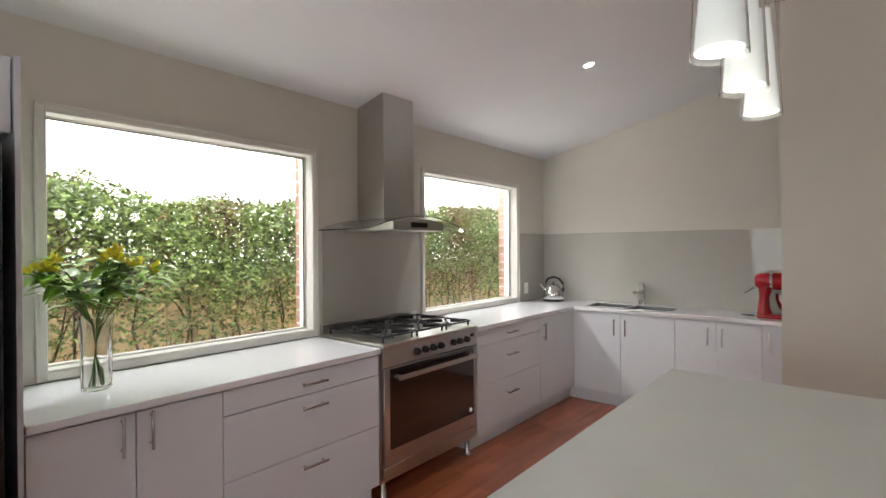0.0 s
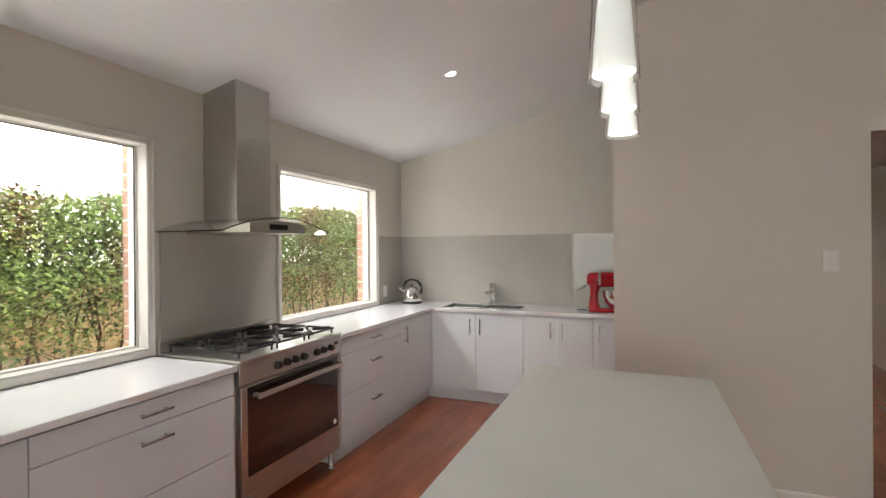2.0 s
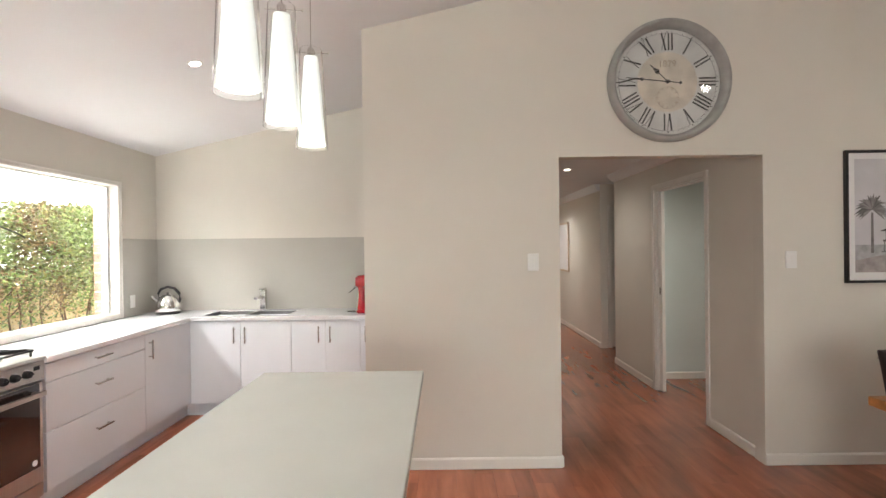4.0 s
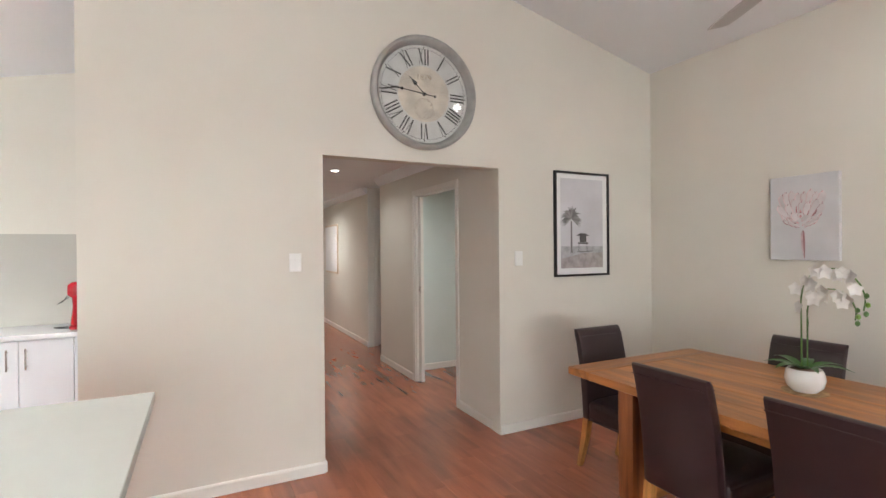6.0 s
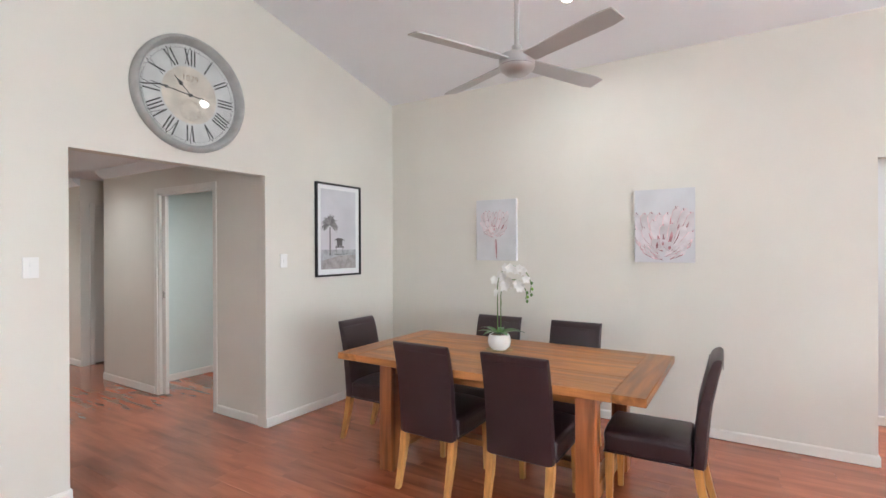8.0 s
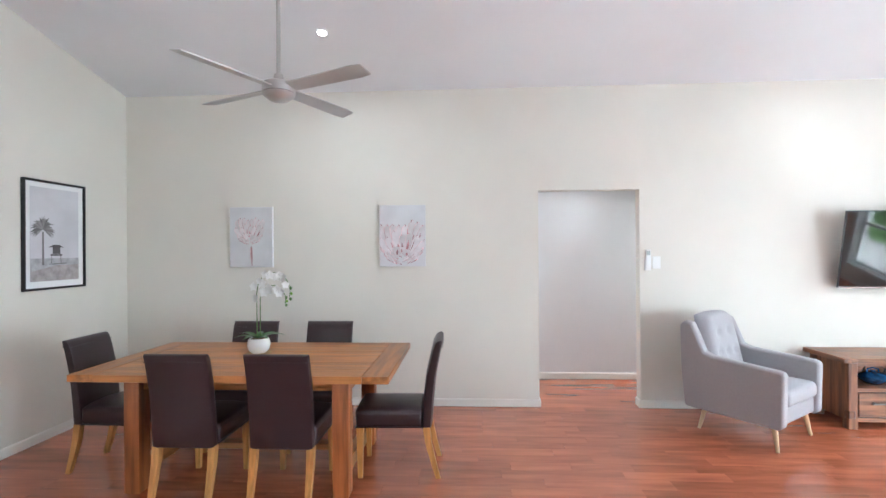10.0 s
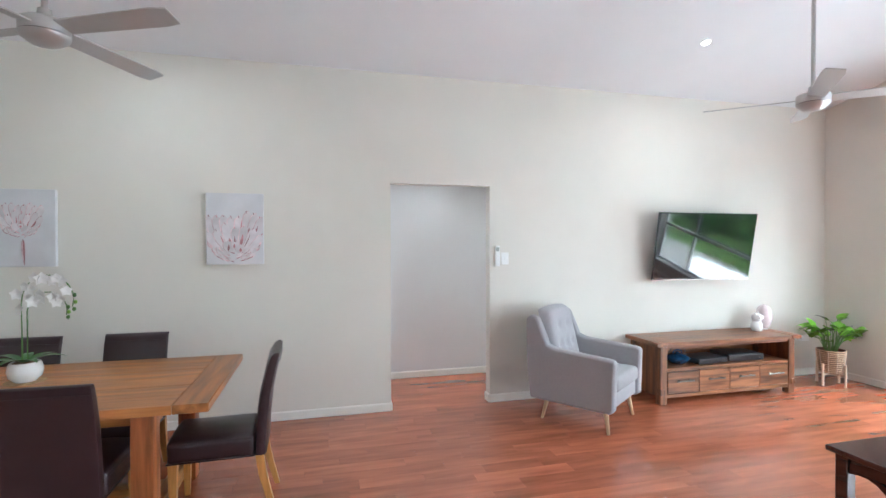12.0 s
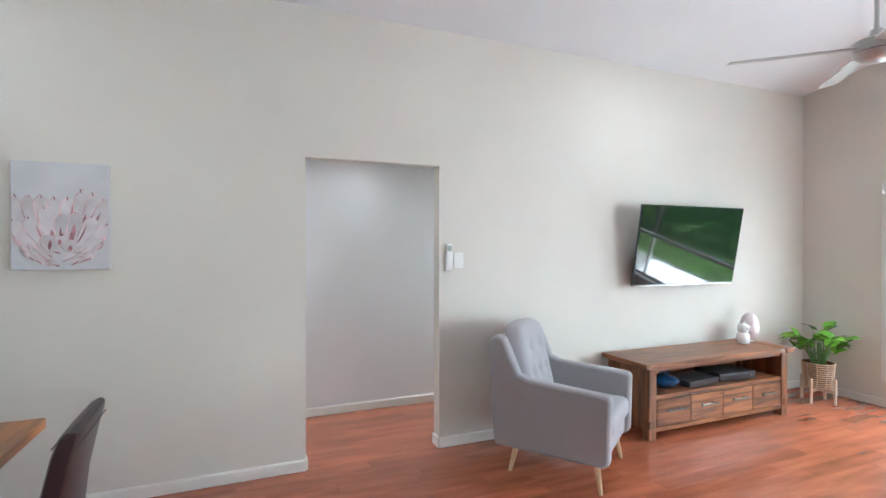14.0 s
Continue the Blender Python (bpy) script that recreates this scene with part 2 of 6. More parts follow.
def solo(name, bm, material, label, category, kind="", group="", m=None, smooth=40):
    ob = new(name, finish(name, bm, material, smooth))
    if m is not None:
        ob.matrix_basis = m
    return tagged(ob, label, category, group, kind)


def box(bm, x0, y0, z0, x1, y1, z1, bevel=0.0, seg=1, m=None):
    mid = Matrix.Translation(((x0 + x1) / 2, (y0 + y1) / 2, (z0 + z1) / 2)) @ Matrix.Diagonal((abs(x1 - x0), abs(y1 - y0), abs(z1 - z0), 1))
    made = bmesh.ops.create_cube(bm, size=1, matrix=mid)
    verts = made["verts"]
    if bevel:
        edges = list({e for v in verts for e in v.link_edges})
        got = bmesh.ops.bevel(bm, geom=edges, offset=bevel, segments=seg, affect="EDGES", profile=0.5)
        verts = list({v for f in got["faces"] for v in f.verts} | {v for v in verts if v.is_valid})
    if m is not None:
        bmesh.ops.transform(bm, matrix=m, verts=[v for v in verts if v.is_valid])
    return bm


def B(x0, y0, z0, x1, y1, z1, bevel=0.0, seg=1, m=None):
    return box(bmesh.new(), x0, y0, z0, x1, y1, z1, bevel, seg, m)


def rod(bm, a, b, r0, r1=None, n=12):
    a, b = Vector(a), Vector(b)
    m = Matrix.Translation((a + b) / 2) @ (b - a).to_track_quat("Z", "Y").to_matrix().to_4x4()
    bmesh.ops.create_cone(bm, cap_ends=True, segments=n, radius1=r0, radius2=r0 if r1 is None else r1, depth=(b - a).length, matrix=m)
    return bm


def R(a, b, r0, r1=None, n=12):
    return rod(bmesh.new(), a, b, r0, r1, n)


def lathe(bm, profile, n=28, m=None, closed=False):
    rings = []
    for r, z in profile:
        if r < 1e-5:
            rings.append([bm.verts.new((0, 0, z))])
        else:
            rings.append([bm.verts.new((r * math.cos(2 * math.pi * k / n), r * math.sin(2 * math.pi * k / n), z)) for k in range(n)])
    pairs = list(zip(rings, rings[1:])) + ([(rings[-1], rings[0])] if closed else [])
    for a, b in pairs:
        for k in range(n):
            q = [a[k % len(a)], a[(k + 1) % len(a)], b[(k + 1) % len(b)], b[k % len(b)]]
            q = list(dict.fromkeys(q))
            if len(q) > 2:
                bm.faces.new(q)
    if m is not None:
        bmesh.ops.transform(bm, matrix=m, verts=[v for ring in rings for v in ring])
    return bm


def L(profile, n=28, m=None, closed=False):
    return lathe(bmesh.new(), profile, n, m, closed)


def tube(bm, points, radii, n=8):
    pts = [Vector(p) for p in points]
    rings = []
    for i, p in enumerate(pts):
        way = (pts[min(i + 1, len(pts) - 1)] - pts[max(i - 1, 0)]).normalized()
        q = way.to_track_quat("Z", "Y")
        r = radii[i] if isinstance(radii, (list, tuple)) else radii
        rings.append([bm.verts.new(p + q @ Vector((r * math.cos(2 * math.pi * k / n), r * math.sin(2 * math.pi * k / n), 0))) for k in range(n)])
    for a, b in zip(rings, rings[1:]):
        for k in range(n):
            bm.faces.new((a[k], a[(k + 1) % n], b[(k + 1) % n], b[k]))
    bm.faces.new(rings[0][::-1]), bm.faces.new(rings[-1])
    return bm


def prism(bm, outline, depth, m=None):
    """A flat outline in x, z given depth along y."""
    a = [bm.verts.new((x, 0, z)) for x, z in outline]
    b = [bm.verts.new((x, depth, z)) for x, z in outline]
    bm.faces.new(a), bm.faces.new(b[::-1])
    for k in range(len(a)):
        j = (k + 1) % len(a)
        bm.faces.new((a[k], b[k], b[j], a[j]))
    if m is not None:
        bmesh.ops.transform(bm, matrix=m, verts=a + b)
    return bm


def leaf(bm, base, way, up, length, width, droop=0.2, n=3):
    """One bent leaf blade with a folded midrib."""
    base, way, up = Vector(base), Vector(way).normalized(), Vector(up)
    side = way.cross(up)
    if side.length < 1e-4:
        side = way.cross(Vector((1, 0.1, 0)))
    side.normalize()
    nrm = side.cross(way)
    rows = []
    for i in range(n + 1):
        f = i / n
        p = base + way * length * f - Vector((0, 0, 1)) * droop * length * f * f
        w = width * 0.5 * math.sin(math.pi * min(0.97, 0.08 + 0.92 * f) ** 0.8)
        rows.append([bm.verts.new(p - side * w + nrm * w * 0.3), bm.verts.new(p), bm.verts.new(p + side * w + nrm * w * 0.3)])
    for a, b in zip(rows, rows[1:]):
        for k in range(2):
            bm.faces.new((a[k], a[k + 1], b[k + 1], b[k]))
    return bm


# ---- plan ----
WX, SY, CY, TX, EY = -2.646, 5.08, 3.50, 4.07, -5.75
EAVE_W, EAVE_E, RIDGE_X, RIDGE_Z = 2.438, 3.09, 2.15, 3.52


def roof_z(x):
    if x < RIDGE_X:
        return EAVE_W + (x - WX) * (RIDGE_Z - EAVE_W) / (RIDGE_X - WX)
    return EAVE_E + (TX - x) * (RIDGE_Z - EAVE_E) / (TX - RIDGE_X)


def wall(name, label, pieces, material=M_WALL):
    bm = bmesh.new()
    for p in pieces:
        box(bm, *p)
    return solo(name, bm, material, label, "wall", "structure", smooth=0)


W1, W2 = (0.70, 2.04, 0.945, 2.06), (3.09, 4.50, 0.945, 2.075)
xo, xi = WX - 0.11, WX
wall("wall_west", "cream painted plaster wall with two kitchen windows", [
    (xo, EY - 0.25, 0, xi, W1[0], 2.6), (xo, W1[1], 0, xi, W2[0], 2.6), (xo, W2[1], 0, xi, SY + 0.2, 2.6),
    (xo, W1[0], 0, xi, W1[1], W1[2]), (xo, W1[0], W1[3], xi, W1[1], 2.6), (xo, W2[0], 0, xi, W2[1], W2[2]), (xo, W2[0], W2[3], xi, W2[1], 2.6)])
wall("wall_sink", "cream painted plaster wall behind the sink", [(WX, SY, 0, 1.0, SY + 0.11, 3.4)])


def gable(name, label, x0, x1, y0, y1, holes, z0=0.0):
    """A wall along x whose top follows the raked ceiling, with rectangular openings."""
    bm = bmesh.new()
    cuts = sorted({x0, x1, *[h[0] for h in holes], *[h[1] for h in holes], *([RIDGE_X] if x0 < RIDGE_X < x1 else [])})
    for a, b in zip(cuts, cuts[1:]):
        over = [h for h in holes if h[0] <= a and b <= h[1]]
        spans = [(z0, None)] if not over else [(over[0][3], None)] + ([(z0, over[0][2])] if over[0][2] > z0 else [])
        for low, high in spans:
            ta, tb = (roof_z(a) + 0.05, roof_z(b) + 0.05) if high is None else (high, high)
            vs = [bm.verts.new(p) for p in ((a, y0, low), (b, y0, low), (b, y1, low), (a, y1, low), (a, y0, ta), (b, y0, tb), (b, y1, tb), (a, y1, ta))]
            for f in ((0, 1, 5, 4), (2, 3, 7, 6), (3, 0, 4, 7), (1, 2, 6, 5), (4, 5, 6, 7), (3, 2, 1, 0)):
                bm.faces.new([vs[k] for k in f])
    return solo(name, bm, M_WALL, label, "wall", "structure", smooth=0)


HX0, HX1, HTOP = 1.0, 2.37, 2.092
gable("wall_clock", "cream plaster wall with the hall opening under a raked ceiling", -0.315, TX, CY, CY + 0.11, [(HX0, HX1, 0, HTOP)])
EW, ED = (0.95, 3.31, 0.27, 2.03), (-2.2, 0.2, 0.0, 2.1)
gable("wall_end", "cream plaster end wall with a wide window and glazed doors", WX, TX + 0.11, EY - 0.2, EY, [EW, ED])
DY0, DY1, DTOP = -1.58, -0.622, 2.09
wall("wall_television", "cream painted plaster wall with a passage opening", [
    (TX, EY, 0, TX + 0.11, DY0, 3.2), (TX, DY1, 0, TX + 0.11, CY + 0.11, 3.2), (TX, DY0, DTOP, TX + 0.11, DY1, 3.2)])
# passage behind the television wall
wall("wall_passage", "white painted passage wall beyond the opening", [
    (5.1, -4.2, 0, 5.2, 1.6, 2.5), (TX + 0.11, -4.2, 0, 5.1, -4.1, 2.5), (TX + 0.11, 1.5, 0, 5.1, 1.6, 2.5)], M_PASS)
solo("ceiling_passage", B(TX + 0.11, -4.1, 2.42, 5.1, 1.5, 2.5), M_CEIL, "flat white passage ceiling", "ceiling", "structure", smooth=0)
# hall
AY0, AY1, BX, BY = 4.24, 5.20, 2.50, 7.26
wall("wall_hall_left", "cream hall wall behind the kitchen", [(0.9, CY + 0.11, 0, 1.0, 12.0, 2.5)])
wall("wall_hall_right", "cream hall wall with a sliding door opening", [
    (2.385, CY + 0.11, 0, 2.475, AY0, 2.5), (2.385, AY1, 0, 2.475, 6.36, 2.5), (2.385, AY0, 2.05, 2.475, AY1, 2.5)])
wall("wall_hall_far", "cream hall wall running on past the side door", [
    (BX, BY, 0, BX + 0.1, 12.0, 2.5), (BX + 0.1, BY, 2.06, 3.6, BY + 0.1, 2.5), (3.42, BY, 0, 3.6, BY + 0.1, 2.06), (0.9, 12.0, 0, 2.6, 12.1, 2.5),
    # the thin slab behind the door is added to shut out the bright backdrop
    (2.475, 6.26, 0, 3.6, 6.36, 2.5), (BX + 0.1, BY + 0.1005, 0, 3.7, BY + 0.15, 2.5), (3.6, 6.26, 0, 3.7, BY + 0.1, 2.5)])
wall("wall_side_room", "pale wall of the small room beyond the sliding door", [
    (2.475, 5.62, 0, 4.2, 5.72, 2.5), (4.2, CY + 0.11, 0, 4.3, 5.72, 2.5)], M_COOL_LIT)
solo("ceiling_hall", B(0.9, CY + 0.11, 2.38, 4.3, 12.1, 2.5), M_CEIL, "flat white hall ceiling", "ceiling", "structure", smooth=0)
cor = bmesh.new()
for y0, y1, x in ((CY + 0.11, 6.36, 2.385), (BY, 12.0, BX)):
    m_ = Matrix.Translation((x, y0, 2.38))
    prism(cor, [(0, 0), (0, -0.09), (-0.02, -0.085), (-0.05, -0.06), (-0.08, -0.025), (-0.09, 0)], y1 - y0, m_)
solo("cornice", cor, M_CEIL, "white coved plaster cornice along the hall", "cornice", "structure")

# raked ceiling: one mesh of two slopes with thickness
bm = bmesh.new()
for xa, xb in ((WX - 0.9, RIDGE_X), (RIDGE_X, TX + 1.3)):
    za, zb = (roof_z(xa), RIDGE_Z) if xa < RIDGE_X - 1 else (RIDGE_Z, RIDGE_Z - (xb - RIDGE_X) * 0.224)
    if xa < RIDGE_X - 1:
        xa, za = WX - 0.112, roof_z(WX - 0.112)
    else:
        xb, zb = TX + 0.112, roof_z(TX) - 0.025
    vs = [bm.verts.new(p) for p in ((xa, EY - 0.2, za), (xb, EY - 0.2, zb), (xb, SY + 0.12, zb), (xa, SY + 0.12, za))]
    up = [bm.verts.new(v.co + Vector((0, 0, 0.22))) for v in vs]
    bm.faces.new(vs), bm.faces.new(up[::-1])
    for k in range(4):
        bm.faces.new((vs[k], vs[(k + 1) % 4], up[(k + 1) % 4], up[k]))
solo("ceiling", bm, M_CEIL, "white raked plasterboard ceiling rising to a ridge", "ceiling", "structure", smooth=0)
wall("wall_niche", "cream side wall closing the kitchen niche", [(0.79, CY + 0.11, 0, 0.9, SY, 3.4)])

# skirting boards
def skirt(x0, y0, x1, y1, nx, ny):
    """A board along a run, standing out from the wall along the normal nx, ny."""
    along = Vector((x1 - x0, y1 - y0, 0))
    rot = Matrix(((nx, along.x / along.length, 0), (ny, along.y / along.length, 0), (0, 0, 1))).to_4x4()
    bm_ = prism(bmesh.new(), [(0, 0.0), (0.014, 0.0), (0.014, 0.064), (0.008, 0.074), (0, 0.074)], along.length, Matrix.Translation((x0, y0, 0.004)) @ rot)
    solo("baseboard", bm_, M_TRIM, "cream painted timber skirting board", "baseboard", "structure", smooth=0)


for run in ((-0.315, CY, HX0, CY, 0, -1), (HX1, CY, TX, CY, 0, -1), (TX, DY1, TX, CY, -1, 0), (TX, EY, TX, DY0, -1, 0), (0.2, EY, TX, EY, 0, 1),
            (WX, EY, -2.2, EY, 0, 1), (WX, EY, WX, -0.5, 1, 0), (HX0, CY, HX0, CY + 0.11, 1, 0), (2.385, CY + 0.1, 2.385, AY0 - 0.06, -1, 0), (2.385, AY1 + 0.06, 2.385, 6.36, -1, 0),
            (2.385, 6.36, 3.6, 6.36, 0, 1), (BX, BY, BX, 12.0, -1, 0), (2.475, 5.62, 4.2, 5.62, 0, -1), (5.1, -4.1, 5.1, 1.5, -1, 0),
            (TX, DY1, TX + 0.11, DY1, 0, -1), (TX, DY0, TX + 0.11, DY0, 0, 1), (1.0, CY + 0.11, 1.0, 12.0, 1, 0)):
    skirt(*run)

# ---- kitchen windows ----
def kitchen_window(name, hole, label):
    y0, y1, z0, z1 = hole
    w = thing(name, pose(WX, (y0 + y1) / 2, z0), label, "window", kind="structure")
    hw, h = (y1 - y0) / 2, z1 - z0
    fr = bmesh.new()
    a = 0.035
    for (p, q, r, s_) in ((-hw - a, -hw, -0.04, h + a), (hw, hw + a, -0.04, h + a), (-hw, hw, h, h + a), (-hw, hw, -0.04, 0)):
        box(fr, 0.0, p, r, 0.016, q, s_, 0.003)
    for (p, q, r, s_) in ((-hw - a, -hw - a + 0.012, -0.04, h + a), (hw + a - 0.012, hw + a, -0.04, h + a), (-hw - a, hw + a, h + a - 0.012, h + a)):
        box(fr, 0.0162, p, r, 0.022, q, s_, 0.002)
    part("architrave", fr, M_TRIM, w)
    sash = bmesh.new()
    t = 0.015
    for (p, q, r, s_) in ((-hw, -hw + t, 0, h), (hw - t, hw, 0, h), (-hw + t, hw - t, h - t, h), (-hw + t, hw - t, 0, t)):
        box(sash, -0.108, p, r, -0.065, q, s_, 0.002)
    part("window_frame", sash, M_TRIM, w)
    lin = bmesh.new()
    for (p, q, r, s_) in ((-hw, -hw + 0.006, 0, h), (hw - 0.006, hw, 0, h), (-hw + 0.006, hw - 0.006, h - 0.006, h), (-hw + 0.006, hw - 0.006, 0, 0.006)):
        box(lin, -0.064, p, r, 0.014, q, s_, 0.002)
    part("jamb_liner", lin, M_TRIM, w)
    seal = bmesh.new()
    u = t + 0.004
    for (p, q, r, s_) in ((-hw + t, -hw + u, t, h - t), (hw - u, hw - t, t, h - t), (-hw + u, hw - u, h - u, h - t)):
        box(seal, -0.0775, p, r, -0.069, q, s_)
    part("glazing_seal", seal, M_DARKRUB, w, "dark rubber glazing seal", smooth=0)
    outer = bmesh.new()
    for (p, q, r, s_) in ((hw, hw + 0.03, -0.02, h + 0.03), (-hw - 0.03, -hw, -0.02, h + 0.03), (-hw, hw, h, h + 0.03)):
        box(outer, -0.15, p, r, -0.112, q, s_, 0.002)
    part("outer_frame", outer, M_ALU, w)
    pane = part("pane", B(-0.083, -hw + t, t, -0.077, hw - t, h - t), M_GLASS, w, smooth=0)
    pane.visible_shadow = False
    return w


kitchen_window("window_1", W1, "wide white-framed fixed kitchen window facing a hedge")
kitchen_window("window_2", W2, "white-framed kitchen window beside the rangehood")


# ---- kitchen cabinets ----
def bar_handle(parent, x, y, z, length, upright):
    """A bar handle standing 3 cm off a front that faces +x."""
    bm = bmesh.new()
    d = Vector((0, 0, length / 2)) if upright else Vector((0, length / 2, 0))
    c = Vector((x + 0.03, y, z))
    box(bm, *(c - d - Vector((0.006, 0.006, 0.006)) * 0.9), *(c + d + Vector((0.006, 0.006, 0.006)) * 0.9), 0.002)
    for s_ in (-0.78, 0.78):
        rod(bm, c + d * s_ - Vector((0.03, 0, 0)), c + d * s_, 0.0045, n=8)
    return part("handle", bm, M_SATIN, parent, "satin nickel bar handle")


def base_unit(name, m, width, fronts, label, depth=0.585, group="white kitchen base units", kick=True, kick_on=0.0):
    """Local: width along y from 0, the front faces +x at x = 0, top at 0.868."""
    u = thing(name, m, label, "cabinet", group)
    part("body", B(-depth, 0.002, 0.13, -0.021, width - 0.002, 0.866), M_WHITE, u, smooth=0)
    if kick:
        part("kickboard", B(-depth + 0.02, 0.0, 0.004, -0.07, width + kick_on, 0.13), M_WHITE, u, smooth=0)
    for kind, y0, y1, z0, z1, hy, hz in fronts:
        f = part(kind, B(-0.019, y0 + 0.0022, z0 + 0.0022, 0, y1 - 0.0022, z1 - 0.0022, 0.0012), M_WHITE, u)
        bar_handle(f, 0, hy, hz, 0.135, kind == "door")
    return u


FX = -2.05
Z0, Z1, ZA, ZB = 0.13, 0.862, 0.752, 0.468
base_unit("base_cabinet", pose(FX, 0.537, 0), 0.641, [("door", 0, 0.316, Z0, Z1, 0.268, 0.787), ("door", 0.316, 0.641, Z0, Z1, 0.364, 0.787)],
          "white two-door base cabinet with upright bar handles")
base_unit("drawer_unit", pose(FX, 1.178, 0), 0.882, [("drawer", 0, 0.882, ZA, Z1, 0.445, 0.832 - 0.025), ("drawer", 0, 0.882, ZB, ZA, 0.445, 0.693), ("drawer", 0, 0.882, Z0, ZB, 0.445, 0.408)],
          "white three-drawer base unit with level bar handles")
base_unit("drawer_unit", pose(FX, 2.99, 0), 0.915, [("drawer", 0, 0.915, ZA, Z1, 0.445, 0.81), ("drawer", 0, 0.915, ZB, ZA, 0.445, 0.64), ("drawer", 0, 0.915, Z0, ZB, 0.445, 0.35)],
          "white three-drawer base unit beside the oven")
SF = 4.55
base_unit("corner_cabinet", pose(FX, 3.905, 0), SF - 3.905 - 0.02, [("door", 0, SF - 3.905 - 0.022, Z0, Z1, 0.05, 0.738)],
          "white corner base cabinet with one door", kick_on=0.09)
cf = thing("corner_filler", pose(FX, SF, 0), "white filler strip in the cabinet corner", "cabinet")
part("strip", B(-0.03, -0.0215, 0.13, -0.001, 0.02, 0.866), M_WHITE, cf, smooth=0)
part("kickboard", B(-0.068, 0.0701, 0.004, 0.01, 0.09, 0.13), M_WHITE, cf, smooth=0)
# units of the sink run face -y: local y runs to -x there
base_unit("sink_cabinet", pose(-1.147, SF, 0, rz=-90) @ pose(0, -0.901, 0) @ pose(0, 0, 0), 0.901,
          [("door", 0, 0.448, Z0, Z1, 0.40, 0.738), ("door", 0.448, 0.901, Z0, Z1, 0.498, 0.738)], "white two-door cabinet under the sink", depth=0.51)
base_unit("base_cabinet", pose(-0.533, SF, 0, rz=-90) @ pose(0, -0.614, 0), 0.614,
          [("door", 0, 0.307, Z0, Z1, 0.25, 0.738), ("door", 0.307, 0.614, Z0, Z1, 0.352, 0.738)], "white narrow two-door base cabinet in the sink run", depth=0.51)
base_unit("base_cabinet", pose(0.267, SF, 0, rz=-90) @ pose(0, -0.8, 0), 0.8,
          [("door", 0, 0.4, Z0, Z1, 0.05, 0.738), ("door", 0.4, 0.8, Z0, Z1, 0.45, 0.738)], "white base cabinet half hidden by the wall end", depth=0.51)

# benchtops
SX0, SX1, SY0, SY1 = -1.97, -1.20, 4.64, 4.96
solo("benchtop", B(WX + 0.002, 0.537, 0.87, FX + 0.018, 2.066, 0.90, 0.003), M_STONE, "glossy white stone benchtop under the large window", "benchtop")
bm = bmesh.new()
box(bm, WX + 0.002, 2.985, 0.87, FX + 0.018, SF - 0.018, 0.90, 0.002)
for x0, x1, y0, y1 in ((WX + 0.002, SX0, SF - 0.0179, SY - 0.002), (SX1, 0.78, SF - 0.0179, SY - 0.002), (SX0, SX1, SF - 0.0179, SY0), (SX0, SX1, SY1, SY - 0.002)):
    box(bm, x0, y0, 0.87, x1, y1, 0.90)
solo("benchtop", bm, M_STONE, "glossy white stone L-shaped benchtop round a steel sink", "benchtop")
sink = thing("sink", pose((SX0 + SX1) / 2, (SY0 + SY1) / 2, 0.897), "stainless steel sink with two bowls set in the benchtop", "sink")
for cx in (-0.196, 0.196):
    bm = bmesh.new()
    hx, hy = 0.182, 0.155
    r0 = [bm.verts.new((cx + sx * hx, sy * hy, 0.0)) for sx, sy in ((-1, -1), (1, -1), (1, 1), (-1, 1))]
    r1 = [bm.verts.new((cx + sx * hx * 0.93, sy * hy * 0.93, -0.17)) for sx, sy in ((-1, -1), (1, -1), (1, 1), (-1, 1))]
    for k in range(4):
        bm.faces.new((r0[k], r0[(k + 1) % 4], r1[(k + 1) % 4], r1[k]))
    bm.faces.new(r1)
    bowl = part("bowl", bm, M_BOWL, sink, smooth=0)
    mod = bowl.modifiers.new("thick", "SOLIDIFY")
    mod.thickness = 0.002
    part("drain", L([(0, -0.163), (0.035, -0.163), (0.04, -0.168)], 16, Matrix.Translation((cx, 0, 0))), M_CHROME, bowl)
for x0, x1 in ((-0.385, -0.378), (-0.013, 0.013), (0.378, 0.385)):
    part("rim", B(x0, -0.16, -0.004, x1, 0.16, 0.004, 0.001), M_BOWL, sink)
tap = thing("tap", pose(-1.56, 5.01, 0.90), "square chrome mixer tap behind the sink", "tap")
part("column", B(-0.026, -0.026, 0.0, 0.026, 0.026, 0.19, 0.003), M_CHROME, tap)
part("spout", B(-0.02, -0.20, 0.12, 0.02, 0.0, 0.147, 0.003), M_CHROME, tap)
part("lever", B(-0.024, -0.055, 0.195, 0.024, 0.027, 0.217, 0.004), M_CHROME, tap)

# splashbacks
solo("splashback", B(WX + 0.001, 2.115, 0.90, WX + 0.009, 3.045, 1.60), M_SPLASH, "grey back-painted glass splashback behind the cooker", "splashback", smooth=0)
solo("splashback", B(WX + 0.001, 4.545, 0.901, WX + 0.009, SY - 0.009, 1.608), M_SPLASH, "grey glass splashback beside the window", "splashback", smooth=0)
bm = bmesh.new()
for x0, x1 in ((WX + 0.001, -0.2), (-0.198, 0.78)):
    box(bm, x0, SY - 0.008, 0.901, x1, SY - 0.001, 1.608, 0.0008)
solo("splashback", bm, M_SPLASH, "long grey glass splashback above the sink bench", "splashback", smooth=0)

